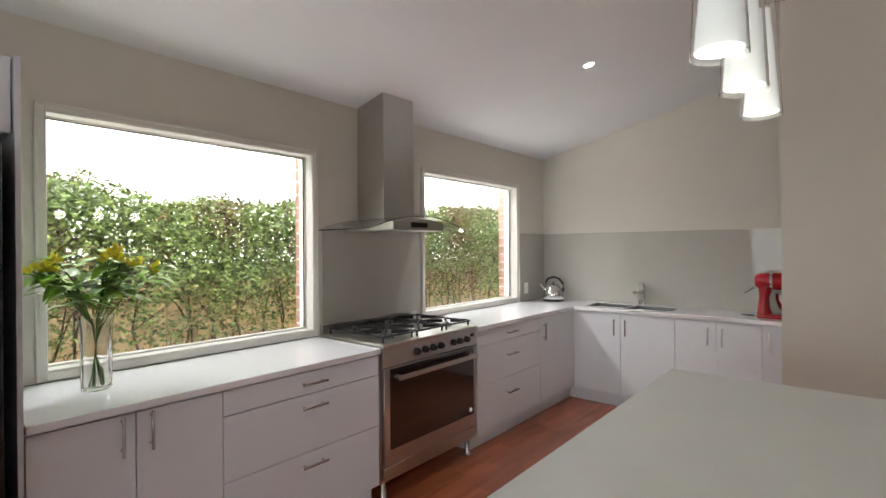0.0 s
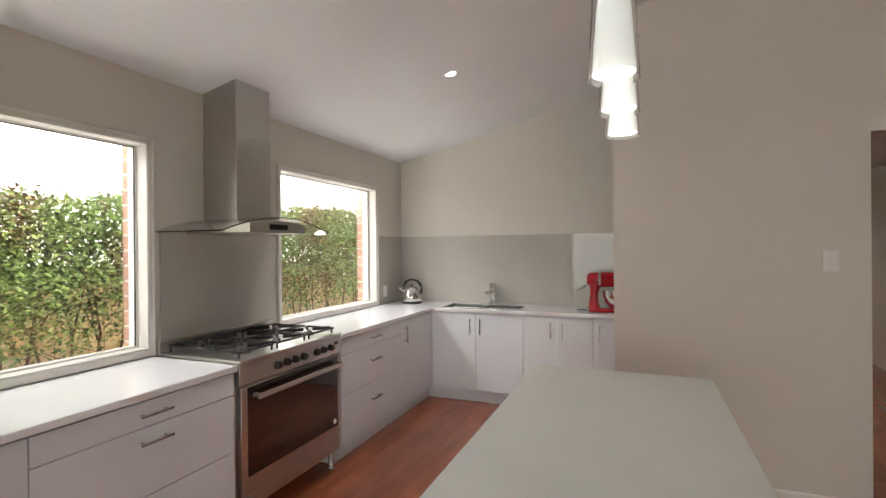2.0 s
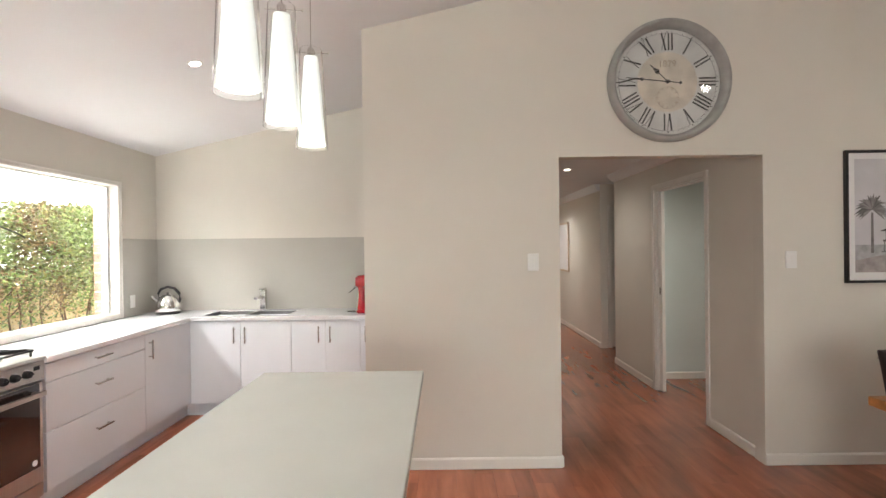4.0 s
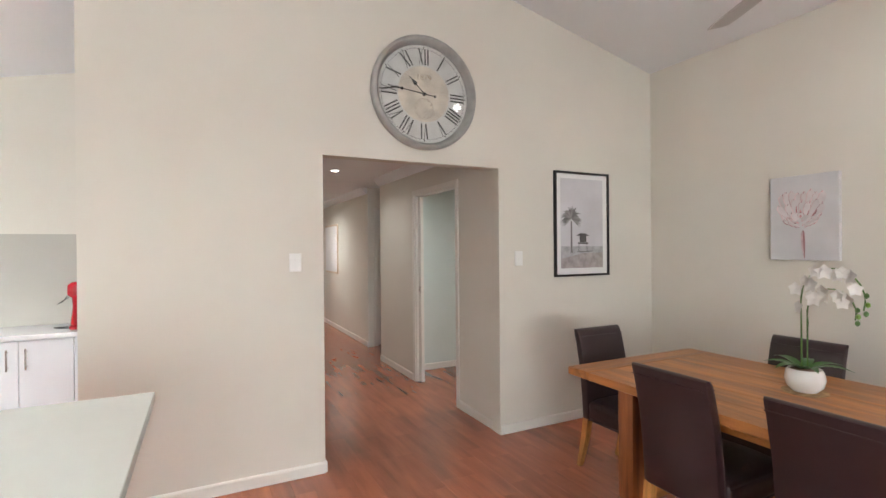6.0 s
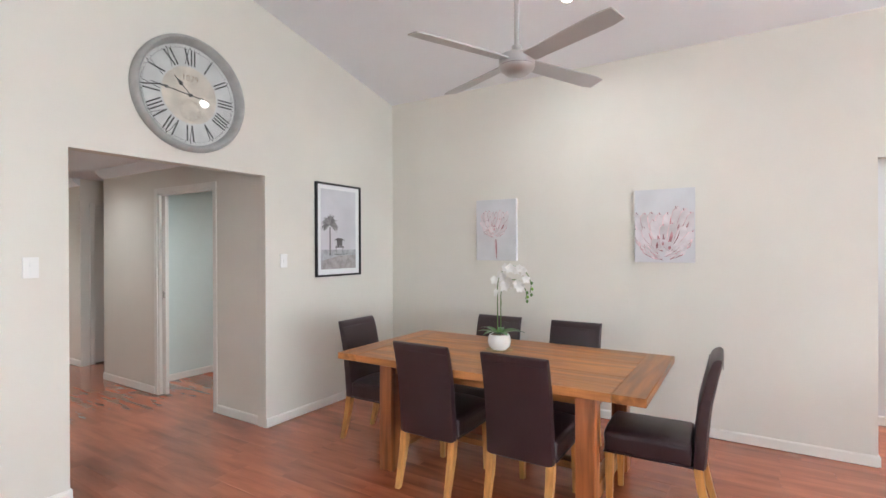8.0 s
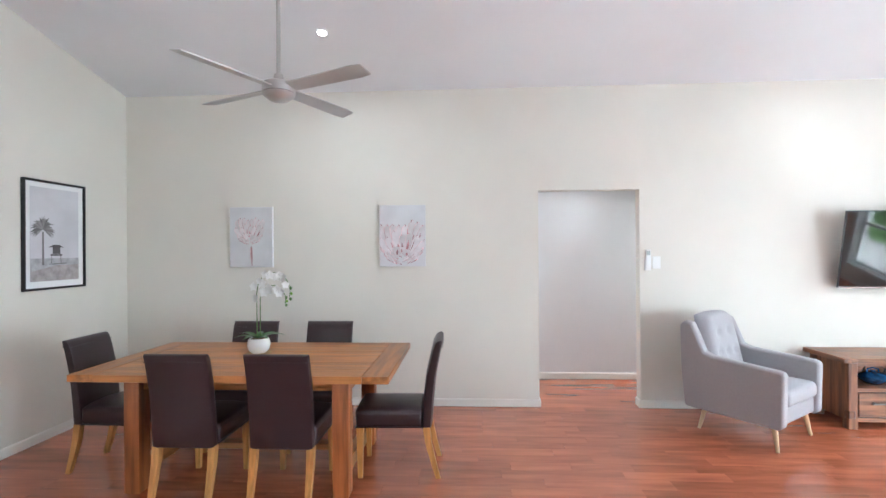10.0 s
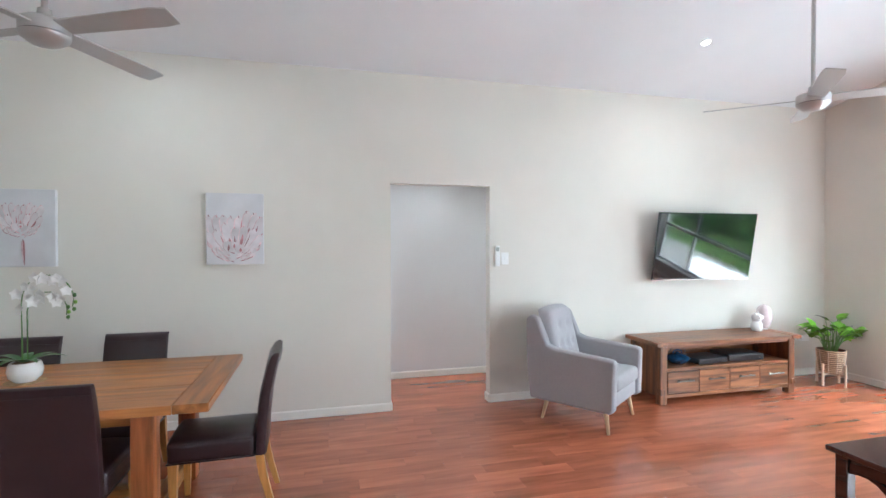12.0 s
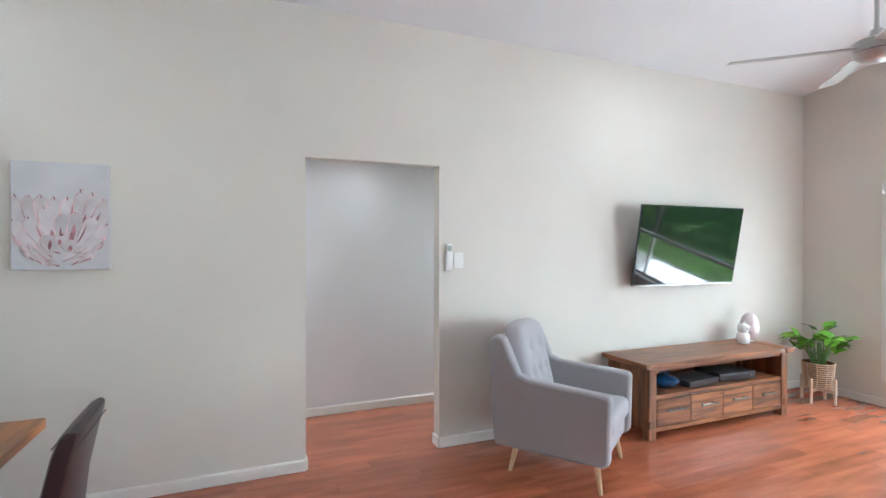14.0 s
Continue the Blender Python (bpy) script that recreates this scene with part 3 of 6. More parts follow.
# ---- cooker ----
ck = thing("oven", pose(-2.04, 2.08, 0), "freestanding stainless steel gas cooker with a wide oven", "oven")
OW = 0.89
part("body", B(-0.57, 0.0, 0.115, -0.03, OW, 0.895, 0.002), M_STEEL, ck)
part("hob", B(-0.57, -0.003, 0.895, 0.012, OW + 0.003, 0.917, 0.006, 2), M_STEELH, ck)
part("backguard", B(-0.585, 0.0, 0.9, -0.565, OW, 0.975, 0.003), M_STEELH, ck)
door = part("oven_door", B(-0.03, 0.012, 0.215, 0.0, OW - 0.012, 0.775, 0.004), M_STEEL, ck)
part("oven_glass", B(-0.004, 0.055, 0.305, 0.003, OW - 0.035, 0.768, 0.001), M_OVEN_GLASS, door, "dark reflecting oven glass")
bm = B(0.045, 0.075, 0.708, 0.062, OW - 0.055, 0.735, 0.004)
for y in (0.1, OW - 0.08):
    box(bm, 0.003, y - 0.012, 0.712, 0.045, y + 0.012, 0.731, 0.002)
part("handle", bm, M_STEELH, door)
part("badge", L([(0, 0.004), (0.016, 0.004), (0.016, 0)], 16, pose(0.003, OW - 0.075, 0.34, 0, 90, 0)), M_PAPER, door)
panel = part("control_panel", B(-0.03, 0.0, 0.785, 0.004, OW, 0.893, 0.004), M_STEELH, ck)
for k, y in enumerate((0.27, 0.345, 0.42, 0.495, 0.62, 0.69, 0.765)):
    bm = L([(0.021, 0), (0.021, 0.018), (0.017, 0.027), (0, 0.027)], 18)
    box(bm, -0.004, -0.018, 0.027, 0.004, 0.018, 0.033, 0.001)
    part("knob", bm, M_BLACKPL, panel, m=pose(0.004, y, 0.838, 0, 90, 0))
    part("knob_ring", L([(0.022, 0.0005), (0.027, 0.0005), (0.027, 0.004), (0.022, 0.004)], 18, closed=True), M_CHROME, panel, m=pose(0.004, y, 0.838, 0, 90, 0))
part("clock_display", B(0.003, OW - 0.075, 0.845, 0.0055, OW - 0.035, 0.868), M_BLACKPL, panel)
part("plinth_panel", B(-0.03, 0.01, 0.135, -0.003, OW - 0.01, 0.21, 0.003), M_STEEL, ck)
for y in (0.045, OW - 0.045):
    for x in (-0.05, -0.52):
        part("leg", L([(0.02, 0.004), (0.024, 0.012), (0.019, 0.02), (0.016, 0.135), (0, 0.135)], 14, Matrix.Translation((x, y, 0))), M_SATIN, ck)
burners = [(-0.14, 0.16, 0.045), (-0.42, 0.16, 0.034), (-0.28, 0.445, 0.065), (-0.14, 0.73, 0.034), (-0.42, 0.73, 0.045)]
for x, y, r in burners:
    part("burner", L([(r * 1.15, 0.917), (r * 1.15, 0.926), (r, 0.93), (r, 0.938), (0, 0.94)], 20, Matrix.Translation((x, y, 0))), M_SATIN, ck)
for y in (0.16, 0.445, 0.73):
    bm = bmesh.new()
    for dy in (-0.125, 0.125):
        box(bm, -0.54, y + dy - 0.005, 0.945, -0.03, y + dy + 0.005, 0.957, 0.002)
    for x in (-0.54, -0.285, -0.03):
        box(bm, x - 0.005, y - 0.125, 0.945, x + 0.005, y + 0.125, 0.957, 0.002)
    for x in (-0.42, -0.14):
        for a_ in range(4):
            c_, s_ = math.cos(a_ * math.pi / 2 + math.pi / 4), math.sin(a_ * math.pi / 2 + math.pi / 4)
            box(bm, 0.028, -0.005, 0.945, 0.14, 0.005, 0.966, 0.002, m=Matrix.Translation((x, y, 0)) @ Matrix.Rotation(math.atan2(s_, c_), 4, "Z"))
    for dx in (-0.53, -0.04):
        for dy in (-0.12, 0.12):
            rod(bm, (dx, y + dy, 0.917), (dx, y + dy, 0.95), 0.006, n=8)
    part("pan_support", bm, M_BLACK, ck, "black cast iron pan support")

# ---- rangehood ----
hood = thing("rangehood", pose(WX + 0.003, 2.525, 1.59), "stainless steel canopy rangehood with a curved glass visor", "rangehood")
part("lower_flue", B(0, -0.115, 0.065, 0.266, 0.175, 0.585, 0.002), M_STEEL, hood)
bm = bmesh.new()
hz0, hz1 = roof_z(WX) - 1.59 + 0.002, roof_z(WX + 0.262) - 1.59 + 0.002
vs = [bm.verts.new(p) for p in ((0, -0.111, 0.585), (0.262, -0.111, 0.585), (0.262, 0.171, 0.585), (0, 0.171, 0.585), (0, -0.111, hz0), (0.262, -0.111, hz1), (0.262, 0.171, hz1), (0, 0.171, hz0))]
for f in ((0, 1, 5, 4), (2, 3, 7, 6), (3, 0, 4, 7), (1, 2, 6, 5), (4, 5, 6, 7), (3, 2, 1, 0)):
    bm.faces.new([vs[k] for k in f])
part("upper_flue", bm, M_STEEL, hood)


def arc_z(f):
    return 0.074 - 0.086 * (2 * f - 1) ** 2


bm = bmesh.new()
N = 24
outl = [(-0.24 + 0.48 * k / 12, arc_z(0.5 + (-0.24 + 0.48 * k / 12) / 0.9) - 0.012) for k in range(13)]
prism(bm, [(x, z) for x, z in outl] + [(0.24, -0.012), (-0.24, -0.012)], 0.485, Matrix.Rotation(math.radians(90), 4, "Z") @ Matrix.Translation((0, -0.485, 0)))
part("canopy_body", bm, M_STEELH, hood)
bm = bmesh.new()
rows = []
for k in range(N + 1):
    f = k / N
    y = -0.45 + 0.9 * f
    deep = 0.50 + 0.03 * (1 - (2 * f - 1) ** 2)
    rows.append([bm.verts.new(p) for p in ((0.0, y, arc_z(f)), (deep, y, arc_z(f)), (deep, y, arc_z(f) + 0.006), (0.0, y, arc_z(f) + 0.006))])
for a, b in zip(rows, rows[1:]):
    for k in range(4):
        bm.faces.new((a[k], a[(k + 1) % 4], b[(k + 1) % 4], b[k]))
bm.faces.new(rows[0]), bm.faces.new(rows[-1][::-1])
visor = part("glass_visor", bm, M_GLASS, hood, "curved clear glass visor")
bm = bmesh.new()
tube(bm, [(0.5035 + 0.03 * (1 - (2 * k / N - 1) ** 2), -0.45 + 0.9 * k / N, arc_z(k / N) + 0.003) for k in range(N + 1)], 0.0035, 6)
part("visor_edge", bm, M_DARKRUB, hood, "dark polished glass edge")
part("control_strip", B(0.484, -0.085, 0.006, 0.488, 0.07, 0.038, 0.001), M_BLACKPL, hood)

# ---- fridge recess ----
solo("fridge_cabinet_panel", B(WX, 0.519, 0.004, -2.05, 0.535, 2.085, 0.001), M_WHITE, "tall white end panel beside the fridge", "cabinet")
oc = thing("overhead_cabinet", pose(WX - 0.025, -0.42, 1.84), "white overhead cabinet above the fridge", "cabinet")
part("body", B(0.03, 0, 0, 0.58, 0.935, 0.245), M_WHITE, oc, smooth=0)
part("door", B(0.582, 0.001, 0.001, 0.596, 0.466, 0.243, 0.001), M_WHITE, oc)
part("door", B(0.582, 0.469, 0.001, 0.596, 0.934, 0.243, 0.001), M_WHITE, oc)
fr = thing("fridge", pose(WX + 0.04, -0.4, 0.02), "tall black fridge in a white recess", "fridge")
part("body", B(0, 0, 0, 0.56, 0.88, 1.78, 0.01, 2), M_BLACK, fr)
part("door", B(0.565, 0, 0.55, 0.63, 0.88, 1.78, 0.012, 2), M_BLACKPL, fr)
part("door", B(0.565, 0, 0.0, 0.63, 0.88, 0.54, 0.012, 2), M_BLACKPL, fr)

# ---- island ----
isl = thing("island_bench", pose(-0.255, 1.63, 0), "kitchen island with a pale green glass-like top", "island bench")
part("benchtop", B(-0.372, -0.87, 0.885, 0.372, 0.873, 0.922, 0.003), M_GREEN_GLASS, isl)
part("body", B(-0.33, -0.83, 0.1, 0.22, 0.84, 0.884), M_WHITE, isl, smooth=0)
part("kickboard", B(-0.28, -0.8, 0.004, 0.2, 0.81, 0.1), M_WHITE, isl, smooth=0)
for y in (-0.83, -0.275, 0.28):
    f = part("door", B(-0.35, y + 0.002, 0.13, -0.331, y + 0.553, 0.862, 0.001), M_WHITE, isl)


# ---- pendants ----
def pendant(y):
    zb = 1.825
    zc = roof_z(-0.212)
    p = thing("pendant_lamp", pose(-0.212, y, zb), "slim pendant lamp with opal glass inside a clear glass sleeve", "pendant lamp", "pendant lamps over the island")
    part("shade", L([(0.043, 0.012), (0.0435, 0.02), (0.022, 0.30), (0.0, 0.302)], 32), M_OPAL, p, "glowing white opal glass shade")
    part("glow_disc", L([(0, 0.014), (0.0425, 0.014)], 32), M_OPAL, p)
    sl = part("sleeve", L([(0.0515, 0.0), (0.036, 0.325), (0.0345, 0.325), (0.0500, 0.0)], 32, closed=True), M_GLASS, p, "clear glass sleeve")
    sl.visible_shadow = False
    part("cap", L([(0, 0.30), (0.012, 0.302), (0.012, 0.325), (0.004, 0.335), (0, 0.335)], 14), M_CHROME, p)
    bm = R((-0.045, 0, 0.318), (0.05, 0.012, 0.318), 0.0016, n=6)
    rod(bm, (0.05, 0.012, 0.318), (0.055, 0.012, 0.318), 0.0035, n=8)
    part("cross_pin", bm, M_CHROME, p)
    part("cable", R((0, 0, 0.33), (0, 0, zc - zb + 0.005), 0.0014, n=6), M_SATIN, p)
    part("ceiling_cup", L([(0, 0.0), (0.03, 0.0), (0.032, 0.03), (0, 0.03)], 18, Matrix.Translation((0, 0, zc - zb - 0.02))), M_CHROME, p)
    lamp = new("pendant_light", bpy.data.lights.new("pendant_light", "POINT"))
    lamp.data.energy, lamp.data.shadow_soft_size, lamp.data.color = 1.0, 0.04, (1.0, 0.94, 0.85)
    lamp.location = (-0.212, y, zb - 0.05)


for y in (1.275, 1.555, 1.845):
    pendant(y)


def downlight(x, y, z, tilt, watts, label="recessed white LED downlight in the ceiling", wide=125):
    d = thing("downlight", pose(x, y, z, 0, tilt, 0), label, "downlight", "ceiling downlights")
    part("trim_ring", L([(0.034, -0.001), (0.047, -0.001), (0.048, 0.006), (0.033, 0.006)], 28, pose(0, 0, 0, 180), closed=True), M_PLASTIC, d)
    part("lens", L([(0, -0.004), (0.033, -0.004)], 28), M_LED, d, "bright lamp lens")
    spot_lamp("downlight_beam", x, y, z - 0.03, watts, wide)


TILT_W, TILT_E = -math.degrees(math.atan(0.2214)), math.degrees(math.atan(0.224))
# the one at y 0.9 is an unseen lamp added as kitchen fill
for x, y, w in ((-1.395, 3.42, 28), (-1.395, 0.9, 9)):
    downlight(x, y, roof_z(x), TILT_W, w, wide=150)
for x, y in ((3.2, 1.22), (3.2, -3.26)):
    downlight(x, y, roof_z(x), TILT_E, 13, wide=165)
downlight(1.67, 5.87, 2.38, 0, 11, "recessed LED downlight in the hall ceiling", 160)
# unseen lamp added to brighten the far hall
downlight(1.67, 8.9, 2.38, 0, 38, "added unseen LED downlight brightening the far hall", 160)
downlight(4.62, -1.15, 2.42, 0, 6, "recessed LED downlight in the passage ceiling", 165)
# unseen pair added out of view for even light in the passage
for y in (-2.9, 0.75):
    downlight(4.62, y, 2.42, 0, 36, "added unseen LED downlight brightening the passage from the side", 165)
# unseen lamp added to light the side room
downlight(3.1, 4.4, 2.38, 0, 20, "added unseen LED downlight brightening the side room", 160)

# ---- floor: base sheet, planks come last ----
solo("floor", B(WX - 0.05, EY - 0.1, -0.12, 5.2, 12.0, -0.008), M_FLOOR_BASE, "red-brown timber laminate floor laid in planks", "floor", "structure", smooth=0)

# ---- hall ----
hd = thing("door_1", pose(2.385, (AY0 + AY1) / 2, 0), "cream cavity sliding door left almost fully open", "door", kind="structure")
hh = (AY1 - AY0) / 2
for p, q, r, s_ in ((-hh - 0.05, -hh, 0.004, 2.10), (hh, hh + 0.05, 0.004, 2.10), (-hh, hh, 2.05, 2.10)):
    part("architrave", B(-0.014, p, r, 0.0, q, s_, 0.003), M_TRIM, hd)
for p, q, r, s_ in ((-hh, -hh + 0.014, 0.004, 2.05), (hh - 0.014, hh, 0.004, 2.05), (-hh + 0.014, hh - 0.014, 2.036, 2.05)):
    part("jamb", B(0.001, p, r, 0.089, q, s_, 0.002), M_TRIM, hd)
lf = part("door_leaf", B(0.03, hh - 0.085, 0.012, 0.064, hh - 0.016, 2.03, 0.002), M_TRIM, hd)
part("latch_plate", B(0.026, hh - 0.065, 0.99, 0.0305, hh - 0.035, 1.06, 0.001), M_SATIN, lf, "satin metal latch plate")
sd = thing("door_2", pose(BX + 0.1, BY, 0), "closed cream flush door at the end of the side passage", "door", kind="structure")
part("architrave", B(0.0, -0.014, 0.004, 0.055, 0.0, 2.08, 0.003), M_TRIM, sd)
part("door_leaf", B(0.06, 0.02, 0.018, 0.82, 0.055, 2.05, 0.002), M_TRIM, sd)
hp = thing("hall_picture", pose(BX - 0.002, 9.45, 1.02), "pale framed print hung on the hall wall", "picture")
part("frame", B(-0.022, -0.47, 0, 0, 0.47, 0.9, 0.003), M_PALEWOOD, hp)
part("print", B(-0.024, -0.44, 0.03, -0.0215, 0.44, 0.87), M_PAPER, hp, smooth=0)


# ---- clock ----
ck2 = thing("wall_clock", pose(1.728, CY, 2.582), "large round wall clock with a weathered grey rim and roman numerals", "clock")
TO = Matrix.Rotation(math.radians(90), 4, "X")
part("rim", L([(0.352, 0.0), (0.400, 0.0), (0.407, 0.04), (0.406, 0.062), (0.396, 0.080), (0.382, 0.086), (0.370, 0.078), (0.358, 0.050), (0.353, 0.018)], 64, TO, closed=True), M_CLOCKRIM, ck2, "grey weathered rim")
part("dial", L([(0, 0.012), (0.3515, 0.012), (0.3515, 0.002), (0, 0.002)], 64, TO), M_DIAL, ck2, "off-white aged dial")
part("dial_centre", L([(0, 0.0145), (0.20, 0.0145), (0.20, 0.012)], 48, TO), M_DIALC, ck2, "tan stained dial centre")


def stroke(bm, a, b, w, y=-0.0165):
    """A flat bar between two points of the dial."""
    a, b = Vector((a[0], 0, a[1])), Vector((b[0], 0, b[1]))
    s_ = (b - a).normalized().cross(Vector((0, 1, 0))) * w / 2
    vs_ = [bm.verts.new(p + Vector((0, y, 0))) for p in (a - s_, a + s_, b + s_, b - s_)]
    up_ = [bm.verts.new(v.co + Vector((0, 0.0025, 0))) for v in vs_]
    bm.faces.new(vs_), bm.faces.new(up_[::-1])
    for k in range(4):
        bm.faces.new((vs_[k], vs_[(k + 1) % 4], up_[(k + 1) % 4], up_[k]))


ROMAN = ["XII", "I", "II", "III", "IIII", "V", "VI", "VII", "VIII", "IX", "X", "XI"]
for h_, word in enumerate(ROMAN):
    bm = bmesh.new()
    wid = {"I": 0.023, "V": 0.044, "X": 0.044}
    tot = sum(wid[c] for c in word)
    x = -tot / 2
    r0, r1 = 0.212, 0.324
    for c in word:
        w = wid[c]
        mid_ = x + w / 2
        if c == "I":
            stroke(bm, (mid_, r0), (mid_, r1), 0.0105)
        elif c == "V":
            stroke(bm, (mid_, r0), (x + 0.008, r1), 0.0105), stroke(bm, (mid_, r0), (x + w - 0.008, r1), 0.0035, -0.0168)
        else:
            stroke(bm, (x + 0.008, r1), (x + w - 0.008, r0), 0.0105), stroke(bm, (x + 0.008, r0), (x + w - 0.008, r1), 0.0035, -0.0168)
        x += w
    ob = part("numeral", bm, M_INK, ck2, m=Matrix.Rotation(math.radians(30 * h_), 4, "Y"), smooth=0)
bm = bmesh.new()
for k in range(60):
    a_ = math.radians(6 * k)
    stroke(bm, (0.329 * math.sin(a_), 0.329 * math.cos(a_)), ((0.337 + 0.004 * (k % 5 == 0)) * math.sin(a_), (0.335 + 0.004 * (k % 5 == 0)) * math.cos(a_)), 0.003 + 0.004 * (k % 5 == 0))
tagged(part("minute_marks", bm, M_INK, ck2, smooth=0), kind="stuff")
part("inner_line", L([(0.3255, 0.0135), (0.327, 0.0135), (0.327, 0.0125), (0.3255, 0.0125)], 64, TO, closed=True), M_INK, ck2, smooth=0)


def hand(angle, length, tail, wide):
    bm = bmesh.new()
    stroke(bm, (0, -tail), (0, length), 0.006, -0.024)
    lathe(bm, [(0, 0.002), (wide, 0.002), (wide, 0), (0, 0)], 12, Matrix.Translation((0, -0.022, length * 0.62)) @ TO)
    stroke(bm, (0, length * 0.62), (0, length * 0.8), wide, -0.0245)
    lathe(bm, [(0, 0.002), (0.010, 0.002), (0.010, 0), (0, 0)], 12, Matrix.Translation((0, -0.022, -tail)) @ TO)
    part("clock_hand", bm, M_INK, ck2, m=Matrix.Rotation(math.radians(angle), 4, "Y"), smooth=0)


hand(-46, 0.16, 0.0, 0.016)
hand(-84, 0.28, 0.085, 0.012)
part("hub", L([(0, 0.03), (0.012, 0.03), (0.012, 0.012)], 14, TO), M_INK, ck2)
bm = L([(0.072, 0.0160), (0.0745, 0.0160), (0.0745, 0.0145), (0.072, 0.0145)], 40, Matrix.Translation((0, 0, -0.105)) @ TO, closed=True)
for k in range(12):
    a_ = math.radians(30 * k)
    stroke(bm, (0.058 * math.sin(a_), -0.105 + 0.058 * math.cos(a_)), (0.068 * math.sin(a_), -0.105 + 0.068 * math.cos(a_)), 0.005)
M_FAINT = mat("faded_ink", (0.36, 0.28, 0.20), 0.6, var=0.3, scale=20)
part("small_dial", bm, M_FAINT, ck2, "faded small seconds dial", smooth=0)
fc = bpy.data.curves.new("year", "FONT")
fc.body, fc.size, fc.extrude, fc.align_x = "1879", 0.062, 0.0008, "CENTER"
fo = bpy.data.objects.new("year_curve", fc)
scene.collection.objects.link(fo)
bpy.context.view_layer.update()
ym = bpy.data.meshes.new_from_object(fo.evaluated_get(bpy.context.evaluated_depsgraph_get()))
bpy.data.objects.remove(fo)
ym.materials.clear()
ym.materials.append(M_FAINT)
yo = new("year_number", ym)
yo.parent, yo.matrix_basis = ck2, pose(0, -0.0162, 0.10, 90, 0, 0)
gl = part("glass", L([(0, 0.036), (0.346, 0.036), (0.346, 0.034), (0, 0.034)], 48, TO), M_GLASS, ck2, "clear cover glass")
gl.visible_shadow = False


# ---- switches and outlets ----
def plate(name, m, w, h, label, buttons, category="switch"):
    """A white wall plate; local x along the wall, -y out of it."""
    p = thing(name, m, label, category)
    part("cover", B(-w / 2, -0.009, -h / 2, w / 2, 0, h / 2, 0.002), M_PLASTIC, p)
    for bx, bz, bw, bh in buttons:
        part("rocker", B(bx - bw / 2, -0.0125, bz - bh / 2, bx + bw / 2, -0.0088, bz + bh / 2, 0.001), M_PLASTIC, p)
    return p


plate("light_switch", pose(0.819, CY, 1.388), 0.074, 0.116, "white double light switch on the cream wall", [(0, 0.022, 0.016, 0.03), (0, -0.022, 0.016, 0.03)])
plate("light_switch", pose(2.552, CY, 1.384), 0.074, 0.116, "white single light switch beside the hall opening", [(0, 0, 0.016, 0.03)])
plate("power_outlet", pose(-2.58, SY - 0.008, 1.02), 0.075, 0.05, "white power outlet on the splashback", [(-0.015, 0.01, 0.012, 0.01)], "outlet")
plate("power_outlet", pose(WX + 0.009, 4.67, 1.035, 0, 0, 90), 0.07, 0.115, "upright white power outlet beside the window", [(0, 0.03, 0.014, 0.0105), (0, -0.03, 0.014, 0.0105)], "outlet")
plate("light_switch", pose(TX, -1.735, 1.39, 0, 0, -90), 0.074, 0.116, "white light switch beside the remote control", [(0, 0, 0.016, 0.03)])
plate("power_outlet", pose(TX, -5.46, 0.43, 0, 0, -90), 0.115, 0.07, "white double power outlet low on the wall", [(-0.03, 0.015, 0.012, 0.012), (0.03, 0.015, 0.012, 0.012)], "outlet")
rm = thing("remote_control", pose(TX, -1.652, 1.415, 0, 0, -90), "white air conditioner remote in a wall holder", "remote control")
part("holder", B(-0.03, -0.016, -0.10, 0.03, 0, 0.02, 0.003), M_PLASTIC, rm)
part("body", B(-0.024, -0.026, -0.085, 0.024, -0.0165, 0.10, 0.004, 2), M_PLASTIC, rm)
part("display", B(-0.017, -0.0275, 0.045, 0.017, -0.0255, 0.085), mat("grey_lcd", (0.33, 0.37, 0.34), 0.3, var=0.05), rm)


# ---- pictures ----
def blob(bm, pts, y):
    vs_ = [bm.verts.new((x, y, z)) for x, z in pts]
    bm.faces.new(vs_)


def ink(name, colour, spread=0.0):
    return mat(name, colour, 0.7, var=0.25, scale=18, spread=spread, island=True)


M_SEA, M_SAND, M_SKYP, M_PALM, M_HUT = (ink("print_sea", (0.42, 0.42, 0.44)), ink("print_sand", (0.40, 0.36, 0.355)), mat("print_sky", (0.60, 0.59, 0.62), 0.6, var=0.1, scale=3),
                                        ink("print_palm", (0.22, 0.21, 0.21), 0.4), ink("print_hut", (0.10, 0.09, 0.09)))
pic = thing("beach_print", pose(3.21, CY, 1.222), "black-framed beach print of a palm and a lifeguard hut", "picture")
pw, ph = 0.604, 0.888
for p in ((-pw / 2, -pw / 2 + 0.018, 0, ph), (pw / 2 - 0.018, pw / 2, 0, ph), (-pw / 2 + 0.018, pw / 2 - 0.018, 0, 0.018), (-pw / 2 + 0.018, pw / 2 - 0.018, ph - 0.018, ph)):
    part("frame", B(p[0], -0.028, p[2], p[1], 0, p[3], 0.002), M_FRAME, pic)
part("mount", B(-pw / 2 + 0.018, -0.012, 0.018, pw / 2 - 0.018, -0.002, ph - 0.018), M_PAPER, pic, smooth=0)
art = part("print", B(-0.235, -0.0135, 0.07, 0.235, -0.0115, 0.83), M_SKYP, pic, "faded grey beach print", smooth=0)
bm = bmesh.new()
blob(bm, [(-0.235, 0.07), (0.235, 0.07), (0.235, 0.20), (0.0, 0.195), (-0.235, 0.15)], -0.0142)
part("sand", bm, M_SAND, art, smooth=0)
bm = bmesh.new()
blob(bm, [(-0.235, 0.15), (0.0, 0.195), (0.235, 0.20), (0.235, 0.255), (-0.235, 0.255)], -0.0141)
